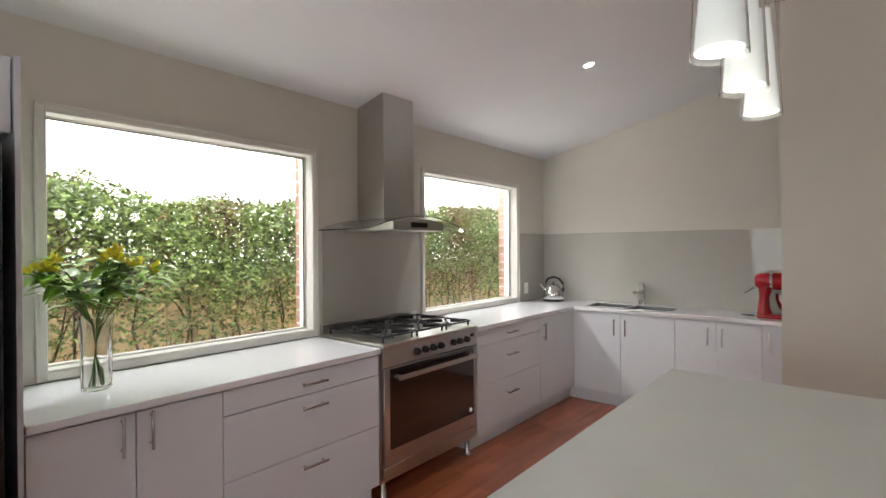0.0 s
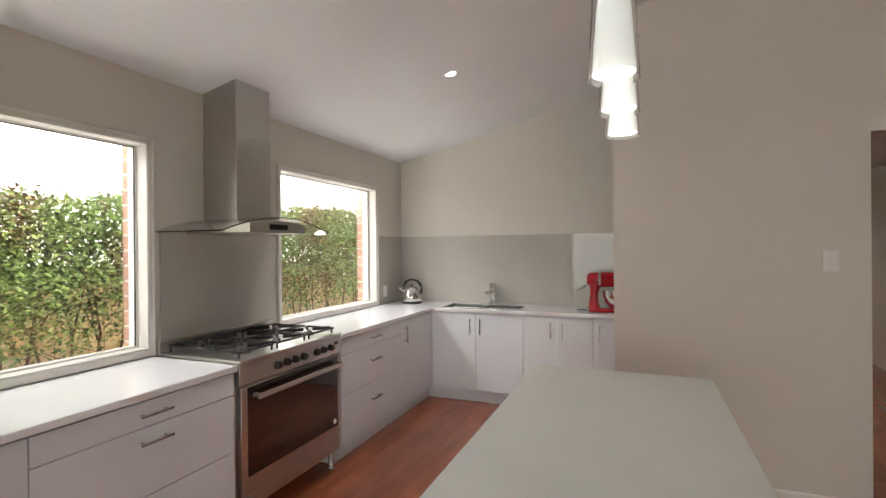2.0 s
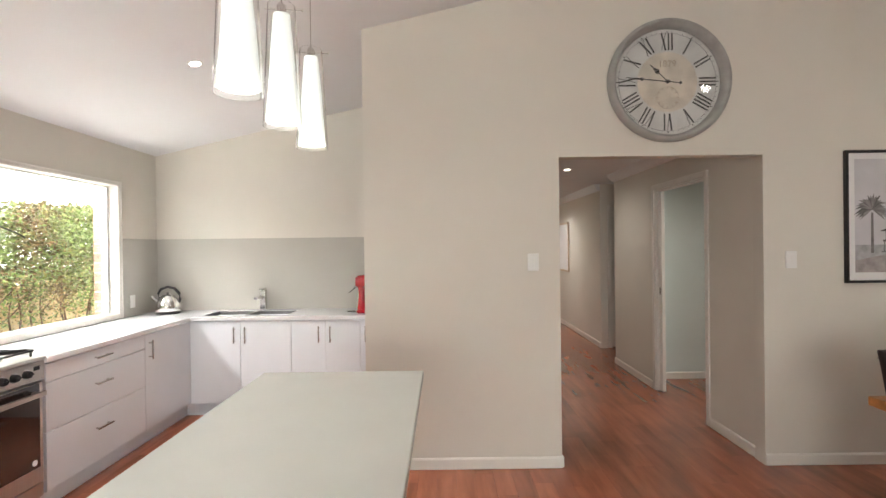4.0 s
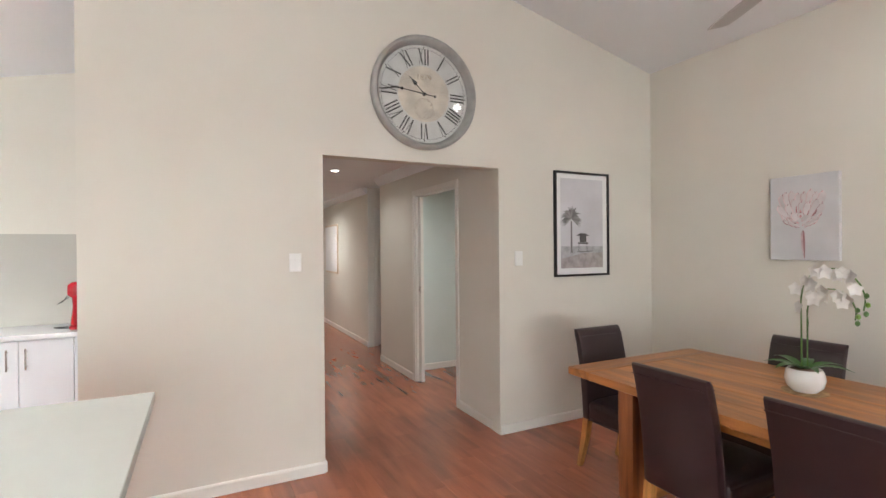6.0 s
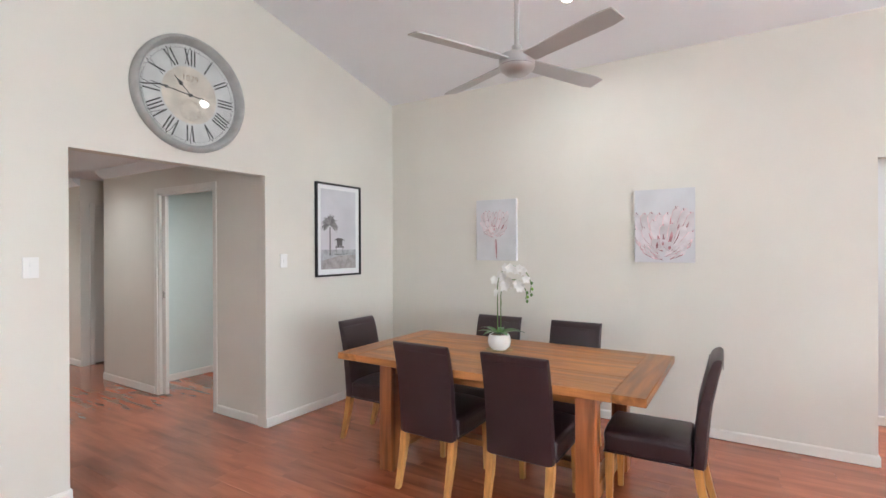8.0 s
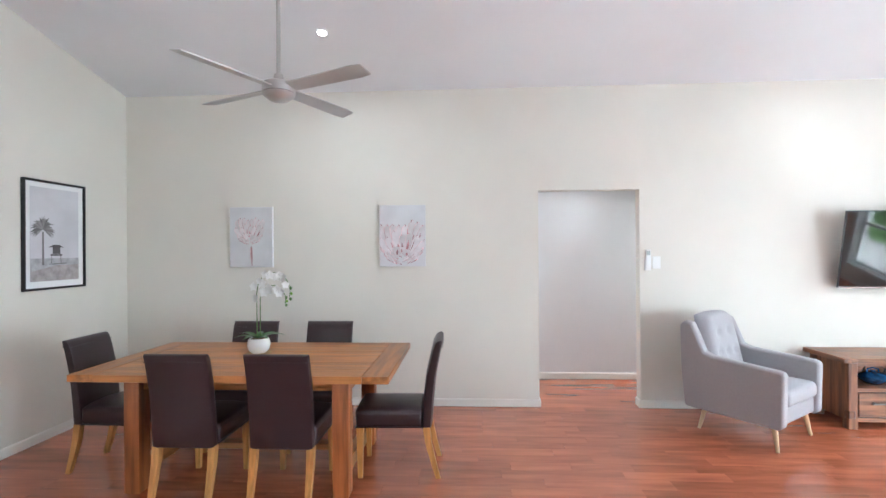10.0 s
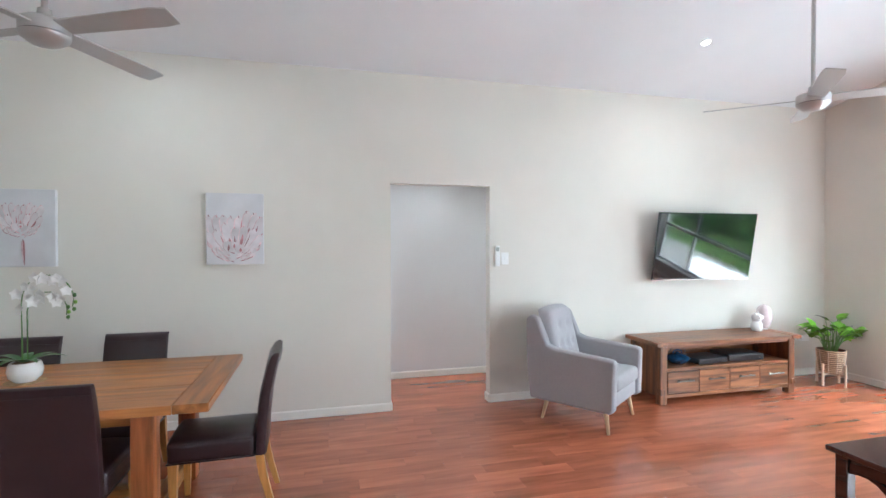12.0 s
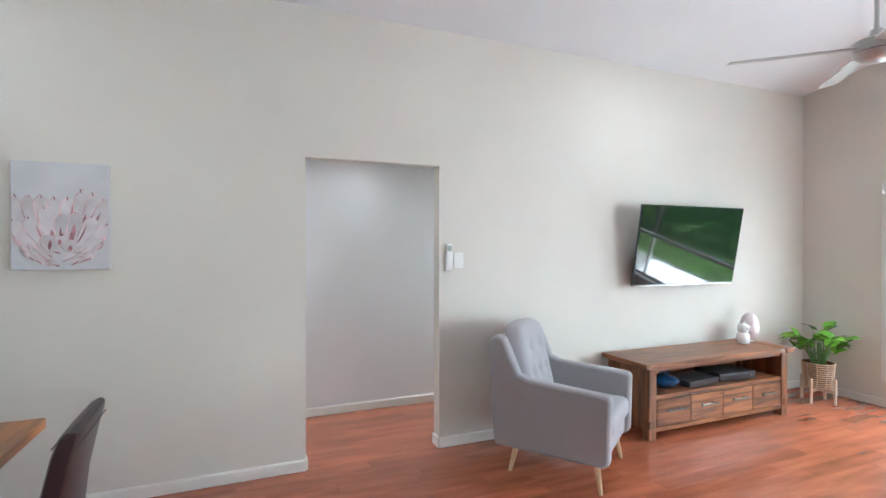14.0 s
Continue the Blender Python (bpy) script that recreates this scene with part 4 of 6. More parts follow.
part("sea", bm, M_SEA, art, smooth=0)
bm = bmesh.new()
blob(bm, [(-0.13, 0.20), (-0.11, 0.20), (-0.112, 0.47), (-0.128, 0.47)], -0.0146)
rp = random.Random(3)
for k in range(26):
    a_ = math.radians(-35 + 250 * k / 25)
    ln = 0.10 + rp.random() * 0.035
    d = (math.cos(a_), math.sin(a_) * 0.85)
    tip = (-0.12 + d[0] * ln, 0.495 + d[1] * ln - 0.03 * abs(d[0]))
    midp = (-0.12 + d[0] * ln * 0.55, 0.495 + d[1] * ln * 0.62)
    n_ = (-d[1] * 0.011, d[0] * 0.011)
    blob(bm, [(-0.12, 0.49), (midp[0] - n_[0], midp[1] - n_[1]), tip, (midp[0] + n_[0], midp[1] + n_[1])], -0.0147 - 0.00005 * k)
part("palm", bm, M_PALM, art, smooth=0)
bm = bmesh.new()
for pts in ([(-0.07, 0.345), (0.08, 0.345), (0.035, 0.365), (-0.02, 0.367)], [(-0.03, 0.29), (0.045, 0.29), (0.045, 0.345), (-0.03, 0.345)], [(-0.05, 0.275), (0.065, 0.275), (0.065, 0.288), (-0.05, 0.288)],
            [(-0.045, 0.21), (-0.04, 0.21), (-0.035, 0.275), (-0.04, 0.275)], [(0.05, 0.21), (0.055, 0.21), (0.05, 0.275), (0.045, 0.275)], [(-0.06, 0.205), (0.11, 0.21), (0.11, 0.215), (-0.06, 0.21)]):
    blob(bm, pts, -0.0148)
part("lifeguard_hut", bm, M_HUT, art, smooth=0)

M_PINKS = mat("painted_petal", (0.66, 0.50, 0.515), 0.75, var=0.35, scale=14, spread=0.22)
M_PALEP = mat("painted_pale_petal", (0.645, 0.60, 0.615), 0.75, var=0.15, scale=10, spread=0.1)
M_DEEP = mat("painted_deep_pink", (0.45, 0.22, 0.24), 0.75, var=0.4, scale=20, spread=0.4)


def canvas(m, w, h, label, big):
    cv = thing("flower_canvas", m, label, "painting", "protea canvases")
    part("canvas", B(-w / 2, -0.035, 0, w / 2, 0, h, 0.003), M_CANVAS, cv)
    rp = random.Random(8 if big else 4)
    pale, pink, deep = ("pale_petal", M_PALEP), ("pink_petal", M_PINKS), ("brush_stroke", M_DEEP)
    cx, cz, sc = (0.0, 0.10, 1.0) if big else (-0.01, 0.275, 0.62)
    lim = w / 2 - 0.006
    depth_ = [-0.0354]

    def brush(paint, x, z, ang, ln, wd, bend=0.0, blunt=0.0):
        """One painted petal or stroke from its foot, leaning by ang, kept on the canvas."""
        depth_[0] -= 0.00006
        bm = bmesh.new()
        mid_, half = [], []
        px, pz, a_ = x, z, ang
        for k in range(9):
            f = k / 8
            mid_.append((px, pz, a_))
            half.append(wd / 2 * (math.sin(math.pi * min(1.0, f * (1 - blunt) + 0.02)) ** 0.8 if f < 1 else 0.35 * blunt))
            px, pz, a_ = px + math.sin(a_) * ln / 8, pz + math.cos(a_) * ln / 8, a_ + bend / 8
        pts = [(p - math.cos(q) * g, r + math.sin(q) * g) for (p, r, q), g in zip(mid_, half)]
        pts += [(p + math.cos(q) * g, r - math.sin(q) * g) for (p, r, q), g in list(zip(mid_, half))[::-1]]
        vs_ = [bm.verts.new((max(-lim, min(lim, p)), depth_[0], max(0.006, min(h - 0.006, r)))) for p, r in pts]
        for k in range(8):
            bm.faces.new((vs_[k], vs_[k + 1], vs_[16 - k], vs_[17 - k]))
        part(paint[0], bm, paint[1], cv, smooth=0)

    def petal_of(x, z, ang, ln, wd, bend):
        x, z, ln, wd = cx + sc * x, cz + sc * z, sc * ln, sc * wd
        brush(pink, x, z, ang, ln * 1.01, wd * 1.05, bend, 0.25)
        brush(pale, x + 0.002, z, ang + 0.01, ln, wd * 0.96, bend, 0.25)
        if rp.random() < 0.75:
            brush(deep, x + sc * rp.uniform(-0.012, 0.012), z + ln * 0.1, ang + rp.uniform(-0.12, 0.12), ln * rp.uniform(0.35, 0.65), sc * rp.uniform(0.008, 0.024), bend)
        tip = (x + math.sin(ang + bend / 2) * ln * 0.92, z + math.cos(ang + bend / 2) * ln * 0.92)
        brush(deep, tip[0], tip[1], ang + bend + rp.uniform(-0.5, 0.5), sc * rp.uniform(0.015, 0.03), sc * 0.007)

    for k in range(8):
        f = -1 + 2 * k / 7
        petal_of(0.09 * f, 0.04 + 0.03 * abs(f), 0.75 * f, rp.uniform(0.26, 0.31), 0.075, -0.6 * f)
    for k in range(7):
        f = -1 + 2 * k / 6
        petal_of(0.09 * f, 0.02, 1.0 * f + rp.uniform(-0.06, 0.06), rp.uniform(0.18, 0.24), 0.066, -0.6 * f)
    for row in range(4):
        for k in range(7):
            f = -1 + 2 * k / 6 + rp.uniform(-0.08, 0.08)
            zz = 0.0 - 0.024 * row + 0.035 * f * f
            ang = math.copysign(1.25 - 0.25 * rp.random(), f)
            wide_ = 0.155 - 0.012 * row
            brush(pink, cx + sc * wide_ * f, cz + sc * zz, ang, sc * rp.uniform(0.05, 0.09), sc * 0.028, -0.7 * f)
            brush(pale, cx + sc * wide_ * f, cz + sc * (zz + 0.003), ang, sc * rp.uniform(0.05, 0.08), sc * 0.021, -0.7 * f)
            brush(deep, cx + sc * wide_ * f, cz + sc * (zz - 0.010), ang, sc * rp.uniform(0.03, 0.07), sc * rp.uniform(0.004, 0.009), -0.6 * f)
    for x_, z_, r_ in ((-0.055, 0.0, 0.095), (0.03, -0.005, 0.075), (-0.005, 0.03, 0.06)):
        petal_of(x_, z_, 0.1, r_, r_, 0.0)
    if not big:
        brush(pink, cx + 0.022, 0.012, -0.06, cz - 0.075, 0.026, 0.05, 0.3)
        brush(deep, cx + 0.026, 0.012, -0.06, cz - 0.08, 0.011, 0.05, 0.3)


canvas(pose(TX, 2.20, 1.365, 0, 0, -90), 0.43, 0.595, "small white canvas with a pink protea on a stem", False)
canvas(pose(TX, 0.694, 1.365, 0, 0, -90), 0.45, 0.597, "white canvas with a large pink protea bloom", True)


# ---- ceiling fans ----
def fan(x, y, turn, label):
    z = 2.475
    f = thing("ceiling_fan", pose(x, y, z), label, "ceiling fan", "ceiling fans")
    part("motor", L([(0, 0.035), (0.085, 0.035), (0.094, 0.028), (0.094, -0.022), (0.09, -0.024)], 36), M_MOTOR, f, "brushed nickel motor housing")
    part("lower_dome", L([(0.0945, -0.026), (0.088, -0.042), (0.055, -0.066), (0.0, -0.074)], 36), M_MOTOR, f)
    part("seam", L([(0.0915, -0.021), (0.0925, -0.0245), (0.0905, -0.028)], 36), M_BLACKPL, f)
    part("collar", L([(0.032, 0.035), (0.026, 0.085), (0.013, 0.09), (0.013, 0.10)], 20), M_MOTOR, f)
    part("downrod", R((0, 0, 0.085), (0, 0, roof_z(x) - z - 0.03), 0.0125, n=16), M_MOTOR, f)
    part("ceiling_canopy", L([(0.014, -0.09), (0.05, -0.07), (0.062, -0.02), (0.062, 0.03)], 24, Matrix.Translation((0, 0, roof_z(x) - z - 0.02))), M_MOTOR, f)
    for k in range(4):
        bm = bmesh.new()
        rows_ = []
        for i in range(9):
            r = 0.095 + (0.635 - 0.095) * i / 8
            w = 0.046 + 0.012 * i / 8
            if i == 8:
                w -= 0.012
            rows_.append([bm.verts.new(p) for p in ((r, -w, 0.006), (r, w, 0.006), (r, w, 0), (r, -w, 0))])
        for a, b in zip(rows_, rows_[1:]):
            for j in range(4):
                bm.faces.new((a[j], a[(j + 1) % 4], b[(j + 1) % 4], b[j]))
        bm.faces.new(rows_[0]), bm.faces.new(rows_[-1][::-1])
        part("blade", bm, mat_fan, f, m=Matrix.Rotation(math.radians(turn + 90 * k), 4, "Z") @ Matrix.Rotation(math.radians(-13), 4, "X"))


mat_fan = mat("silver_painted_blade", (0.50, 0.495, 0.49), 0.38, 0.3, var=0.05, scale=5)
M_MOTOR = mat("brushed_nickel_motor", (0.52, 0.515, 0.51), 0.42, 0.75, var=0.05, scale=9)
fan(2.15, 1.16, 65, "brushed nickel four-blade ceiling fan over the dining table")
fan(2.15, -3.13, 47, "brushed nickel four-blade ceiling fan in the living area")


# ---- dining ----
tab = thing("dining_table", pose(2.745, 1.53, 0), "rustic reddish-brown timber dining table with plank top", "dining table")
TWx, TLy = 0.535, 1.0
for k in range(6):
    w = 2 * TWx / 6
    part("top_plank", B(-TWx + k * w + 0.0008, -TLy + 0.165, 0.725, -TWx + (k + 1) * w - 0.0008, TLy - 0.165, 0.770 - 0.0006 * (k % 2), 0.002), M_TABLE, tab)
for s_ in (-1, 1):
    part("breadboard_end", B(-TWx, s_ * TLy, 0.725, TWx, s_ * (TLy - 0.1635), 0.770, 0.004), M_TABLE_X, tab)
for s_ in (-1, 1):
    part("apron", B(s_ * 0.40 - 0.014, -0.70, 0.65, s_ * 0.40 + 0.014, 0.70, 0.724, 0.002), M_TABLE, tab)
    for r in (-1, 1):
        x_, y_ = s_ * 0.405, 0.64 if r > 0 else -0.685
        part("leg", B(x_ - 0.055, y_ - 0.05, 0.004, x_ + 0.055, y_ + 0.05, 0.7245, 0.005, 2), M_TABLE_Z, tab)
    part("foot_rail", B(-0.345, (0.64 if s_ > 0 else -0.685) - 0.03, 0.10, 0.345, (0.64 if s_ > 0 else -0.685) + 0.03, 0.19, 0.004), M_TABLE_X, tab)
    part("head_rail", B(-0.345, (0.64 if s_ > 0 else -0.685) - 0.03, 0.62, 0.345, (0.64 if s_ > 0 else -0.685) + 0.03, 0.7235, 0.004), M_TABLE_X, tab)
part("stretcher", B(-0.045, -0.652, 0.125, 0.045, 0.608, 0.17, 0.004), M_TABLE, tab)


def sweep_back(bm, w, steps):
    """Upholstered slab: rows of (y, z, half thickness)."""
    rows_ = []
    for y, z, t in steps:
        ring = []
        for k in range(12):
            a_ = 2 * math.pi * k / 12
            c_, s_ = math.cos(a_), math.sin(a_)
            ring.append(bm.verts.new((w * (abs(c_) ** 0.25) * math.copysign(1, c_) if abs(c_) > 1e-6 else 0, y + t * (abs(s_) ** 0.6) * math.copysign(1, s_), z)))
        rows_.append(ring)
    for a, b in zip(rows_, rows_[1:]):
        for k in range(12):
            bm.faces.new((a[k], a[(k + 1) % 12], b[(k + 1) % 12], b[k]))
    bm.faces.new(rows_[0]), bm.faces.new(rows_[-1])
    return bm


def dining_chair(m):
    """Local: the chair faces +y; the rear feet stand at y = 0."""
    c = thing("dining_chair", m, "dark brown leather dining chair with honey timber legs", "chair", "chairs round the table")
    part("backrest", sweep_back(bmesh.new(), 0.197, [(0.035, 0.335, 0.030), (0.03, 0.345, 0.036), (0.02, 0.50, 0.037), (0.0, 0.68, 0.036), (-0.035, 0.84, 0.034), (-0.052, 0.895, 0.031), (-0.06, 0.912, 0.024), (-0.063, 0.918, 0.010)]), M_LEATHER, c)
    for sy in (-1, 1):
        part("back_seam", tube(bmesh.new(), [(-0.185, -0.046 + sy * 0.034, 0.872), (0.0, -0.0465 + sy * 0.0345, 0.874), (0.185, -0.046 + sy * 0.034, 0.872)], 0.0022, 6), M_LEATHER, c)
    bm = B(-0.198, 0.06, 0.345, 0.198, 0.505, 0.462, 0.022, 3)
    bmesh.ops.subdivide_edges(bm, edges=bm.edges[:], cuts=5, use_grid_fill=True)
    for v in bm.verts:
        if v.co.z > 0.44:
            v.co.z += 0.016 * max(0, 1 - (v.co.x / 0.2) ** 2) + 0.0025 * math.sin(v.co.x * 47 + 3 * math.sin(v.co.y * 19)) * math.sin(v.co.y * 31)
        elif 0.36 < v.co.z < 0.44:
            push = 0.004 * math.sin(v.co.x * 61 + v.co.z * 33) * math.sin(v.co.y * 57 + v.co.z * 21)
            v.co.x += math.copysign(push, v.co.x) if abs(v.co.x) > 0.19 else 0
            v.co.y += push if v.co.y > 0.49 else 0
    part("seat", bm, M_LEATHER, c)
    part("seat_piping", B(-0.199, 0.058, 0.343, 0.199, 0.507, 0.352, 0.003), M_LEATHER, c)
    for s_ in (-1, 1):
        bm = bmesh.new()
        rows_ = [[bm.verts.new((s_ * 0.175 + a * w, y + b * w, z)) for a, b in ((-1, -1), (1, -1), (1, 1), (-1, 1))] for y, z, w in ((-0.045, 0.004, 0.015), (-0.012, 0.12, 0.018), (0.018, 0.24, 0.021), (0.032, 0.345, 0.022))]
        for a, b in zip(rows_, rows_[1:]):
            for k in range(4):
                bm.faces.new((a[k], a[(k + 1) % 4], b[(k + 1) % 4], b[k]))
        bm.faces.new(rows_[0]), bm.faces.new(rows_[-1])
        part("leg", bm, M_BEECH, c, smooth=25)
        bm = bmesh.new()
        rows_ = [[bm.verts.new((s_ * 0.172 + a * w, 0.475 + b * w, z)) for a, b in ((-1, -1), (1, -1), (1, 1), (-1, 1))] for z, w in ((0.004, 0.015), (0.345, 0.023))]
        for k in range(4):
            bm.faces.new((rows_[0][k], rows_[0][(k + 1) % 4], rows_[1][(k + 1) % 4], rows_[1][k]))
        bm.faces.new(rows_[0]), bm.faces.new(rows_[-1])
        part("leg", bm, M_BEECH, c, smooth=25)
    return c


ch = dining_chair(pose(2.195, 1.785, 0, 0, 0, -90))
for m_ in (pose(2.195, 1.18, 0, 0, 0, -90), pose(3.40, 1.885, 0, 0, 0, 90), pose(3.40, 1.24, 0, 0, 0, 90), pose(2.725, 2.765, 0, 0, 0, 180), pose(2.755, 0.315, 0, 0, 0, 2)):
    copy_thing(ch, m_)

# orchid
orc = thing("orchid", pose(2.86, 1.605, 0.7705), "white orchid in a round white pot on the table", "orchid")
part("pot", L([(0.05, 0.004), (0.075, 0.03), (0.083, 0.065), (0.076, 0.10), (0.068, 0.112), (0.062, 0.108), (0.0, 0.10)], 32), M_CERAMIC, orc, "round white ceramic pot")
part("doily", L([(0.0, 0.003), (0.095, 0.003), (0.095, 0.0), (0.0, 0.0)], 20), mat("woven_mat", (0.5, 0.36, 0.2), 0.8, var=0.4, scale=30), orc)
part("moss", L([(0, 0.118), (0.04, 0.115), (0.064, 0.104)], 16), M_TWIG, orc)
rp = random.Random(11)
for k in range(7):
    a_ = k * 0.9 + 0.3
    part("leaf", leaf(bmesh.new(), (0.02 * math.cos(a_), 0.02 * math.sin(a_), 0.11), (math.cos(a_), math.sin(a_), 0.55), (0, 0, 1), 0.17 + 0.03 * (k % 2), 0.05, 0.38, 6), M_LEAF, orc)
for s_, (bx, by, high, r_) in enumerate(((0.0, 0.012, 0.455, 0.125), (0.012, -0.008, 0.395, 0.092))):
    pts = [(bx, by, 0.11), (bx, by, 0.25), (bx, by * 1.2, high - 0.06)]
    for i in range(13):
        f = math.radians(16.5 * i)
        pts.append((bx + 0.02 * s_ * i / 12, by - r_ * (1 - math.cos(f)), high + r_ * 1.12 * math.sin(f)))
    part("stem", tube(bmesh.new(), pts, 0.0032, 6), M_STEM, orc)
    part("stake", R((bx - 0.006, by, 0.10), (bx - 0.006, by, high), 0.0022, n=6), M_STEM, orc)
    for j, p in enumerate(pts[3:]):
        if j > 9:
            part("bud", L([(0, -0.014), (0.010, -0.005), (0.009, 0.007), (0, 0.014)], 10, Matrix.Translation((p[0] - 0.008, p[1] - 0.012, p[2] - 0.012))), M_FLEAF if j % 2 else M_STEM, orc)
            continue
        if j == 0:
            continue
        bm = bmesh.new()
        c_ = Vector(p) + Vector((rp.uniform(-0.03, 0.0), rp.uniform(-0.016, 0.016) + (0.018 if j % 2 else -0.018), rp.uniform(-0.03, 0.002)))
        face = Vector((-0.9, rp.uniform(-0.6, 0.6), rp.uniform(-0.25, 0.2))).normalized()
        u_ = face.cross(Vector((0, 0, 1))).normalized()
        v_ = u_.cross(face)
        for a_ in range(5):
            an = a_ * 2 * math.pi / 5 + 0.3
            leaf(bm, c_, u_ * math.cos(an) + v_ * math.sin(an) + face * 0.2, face, 0.031 + 0.004 * (j % 3), 0.034, 0.1, 4)
        part("flower", bm, M_PETAL, orc, "white orchid bloom")

# ---- living ----
ac = thing("armchair", pose(3.49, -2.28, 0, 0, 0, math.degrees(math.atan2(-0.60, -0.80))), "grey fabric armchair with buttoned back and pale splayed legs", "armchair")
# local: faces +x
part("seat_base", B(-0.30, -0.29, 0.20, 0.335, 0.29, 0.33, 0.02, 3), M_FABRIC, ac)
bm = B(-0.22, -0.272, 0.33, 0.37, 0.272, 0.455, 0.045, 4)
for v in bm.verts:
    if v.co.z > 0.42:
        v.co.z += 0.02 * max(0, 1 - (v.co.y / 0.28) ** 2)
part("seat_cushion", bm, M_FABRIC, ac)
for s_ in (-1, 1):
    bm = bmesh.new()
    prof = [(-0.37, 0.19), (0.33, 0.185), (0.365, 0.21), (0.375, 0.585), (0.36, 0.61), (0.33, 0.618), (-0.14, 0.648), (-0.205, 0.672), (-0.255, 0.79), (-0.305, 0.895), (-0.36, 0.912), (-0.41, 0.88), (-0.405, 0.55), (-0.385, 0.3)]
    prism(bm, prof, 0.085, Matrix.Translation((0, 0.278 if s_ > 0 else -0.363, 0)))
    ob = part("arm", bm, M_FABRIC, ac)
    mod = ob.modifiers.new("round", "BEVEL")
    mod.width, mod.segments, mod.limit_method, mod.angle_limit = 0.022, 4, "ANGLE", radians(50)
bm = B(-0.055, -0.278, 0.22, 0.055, 0.278, 0.88, 0.03, 3)
bmesh.ops.transform(bm, matrix=Matrix.Translation((-0.315, 0, 0)) @ Matrix.Rotation(math.radians(-6), 4, "Y"), verts=bm.verts)
part("back_frame", bm, M_FABRIC, ac)
bm = bmesh.new()
NX, NZ = 18, 20
grid, back_ = [], []
btn = [(-0.085, 0.36), (0.085, 0.36), (-0.125, 0.20), (0.0, 0.20), (0.125, 0.20)]
for j in range(NZ + 1):
    row, rowb = [], []
    for i in range(NX + 1):
        y, z = -0.262 + 0.524 * i / NX, 0.545 * j / NZ
        ex = min(1, min(i, NX - i) / 2.2) ** 0.5
        ez = min(1, min(j, NZ - j) / 2.2) ** 0.5
        t = 0.03 + 0.075 * ex * ez
        for by, bz in btn:
            t -= 0.030 * math.exp(-((y - by) ** 2 + (z - bz) ** 2) / 0.0007)
        crown = 0.02 * (1 - (y / 0.262) ** 2)
        y *= 1 - 0.13 * (j / NZ) ** 3
        row.append(bm.verts.new((t, y, z + crown * j / NZ))), rowb.append(bm.verts.new((0, y, z + crown * j / NZ)))
    grid.append(row), back_.append(rowb)
for j in range(NZ):
    for i in range(NX):
        bm.faces.new((grid[j][i], grid[j][i + 1], grid[j + 1][i + 1], grid[j + 1][i]))
        bm.faces.new((back_[j][i], back_[j + 1][i], back_[j + 1][i + 1], back_[j][i + 1]))
for i in range(NX):
    bm.faces.new((grid[0][i], back_[0][i], back_[0][i + 1], grid[0][i + 1])), bm.faces.new((grid[NZ][i], grid[NZ][i + 1], back_[NZ][i + 1], back_[NZ][i]))
for j in range(NZ):
    bm.faces.new((grid[j][0], grid[j + 1][0], back_[j + 1][0], back_[j][0])), bm.faces.new((grid[j][NX], back_[j][NX], back_[j + 1][NX], grid[j + 1][NX]))
MB = Matrix.Translation((-0.235, 0, 0.415)) @ Matrix.Rotation(math.radians(-13), 4, "Y")
cu = part("back_cushion", bm, M_FABRIC, ac, m=MB, smooth=70)
for by, bz in btn:
    part("button", L([(0, 0.006), (0.008, 0.004), (0.011, 0), (0, -0.002)], 12, pose(0.077, by, bz, 0, 90, 0)), M_FABRIC, cu)
for x, y, dx, dy in ((0.27, 0.27, 0.035, 0.03), (0.27, -0.27, 0.035, -0.03), (-0.25, 0.25, -0.04, 0.03), (-0.25, -0.25, -0.04, -0.03)):
    part("leg", R((x + dx, y + dy, 0.004), (x, y, 0.195), 0.012, 0.021, 14), M_PINE, ac)

# television
tv = thing("television", pose(3.905, -3.92, 1.5, 0, 0, 0) @ Matrix.Rotation(math.radians(-9.5), 4, "Y"), "black flat television tilted on a wall bracket", "television")
part("case", B(0.0119, -0.57, -0.31, 0.034, 0.57, 0.31, 0.006), M_BLACKPL, tv)
part("bezel", B(-0.002, -0.612, -0.352, 0.0118, 0.612, 0.352, 0.002), M_BLACKPL, tv)
part("screen", B(-0.0045, -0.602, -0.338, -0.0015, 0.602, 0.344), M_SCREEN, tv, "dark glossy screen", smooth=0)
part("lower_trim", B(-0.006, -0.61, -0.356, 0.01, 0.61, -0.344, 0.002), M_SATIN, tv)
br = part("wall_bracket", B(0.034, -0.12, -0.1, 0.105, 0.12, 0.12, 0.003), M_BLACK, tv)

# television cabinet
cb = thing("television_cabinet", pose(3.56, -3.9, 0), "rustic brown timber television cabinet with four drawers", "cabinet")
CL = 0.80
part("top", B(-0.025, -CL + 0.06, 0.562, 0.465, CL - 0.06, 0.598, 0.003), M_CAB, cb)
for s_ in (-1, 1):
    part("breadboard_end", B(-0.03, s_ * (CL + 0.055), 0.56, 0.47, s_ * (CL - 0.058), 0.60, 0.004), M_CAB_X, cb)
    for x0 in (0.0, 0.385):
        p = part("post", B(x0, s_ * CL, 0.004, x0 + 0.075, s_ * (CL - 0.075), 0.559, 0.004), M_CAB_Z, cb)
    part("side_panel", B(0.075, s_ * (CL - 0.012), 0.07, 0.385, s_ * (CL - 0.045), 0.559, 0.002), M_CAB_Z, cb)
    part("foot_block", B(-0.008, s_ * (CL + 0.004), 0.095, 0.05, s_ * (CL - 0.05), 0.155, 0.004), M_CAB_Z, cb)
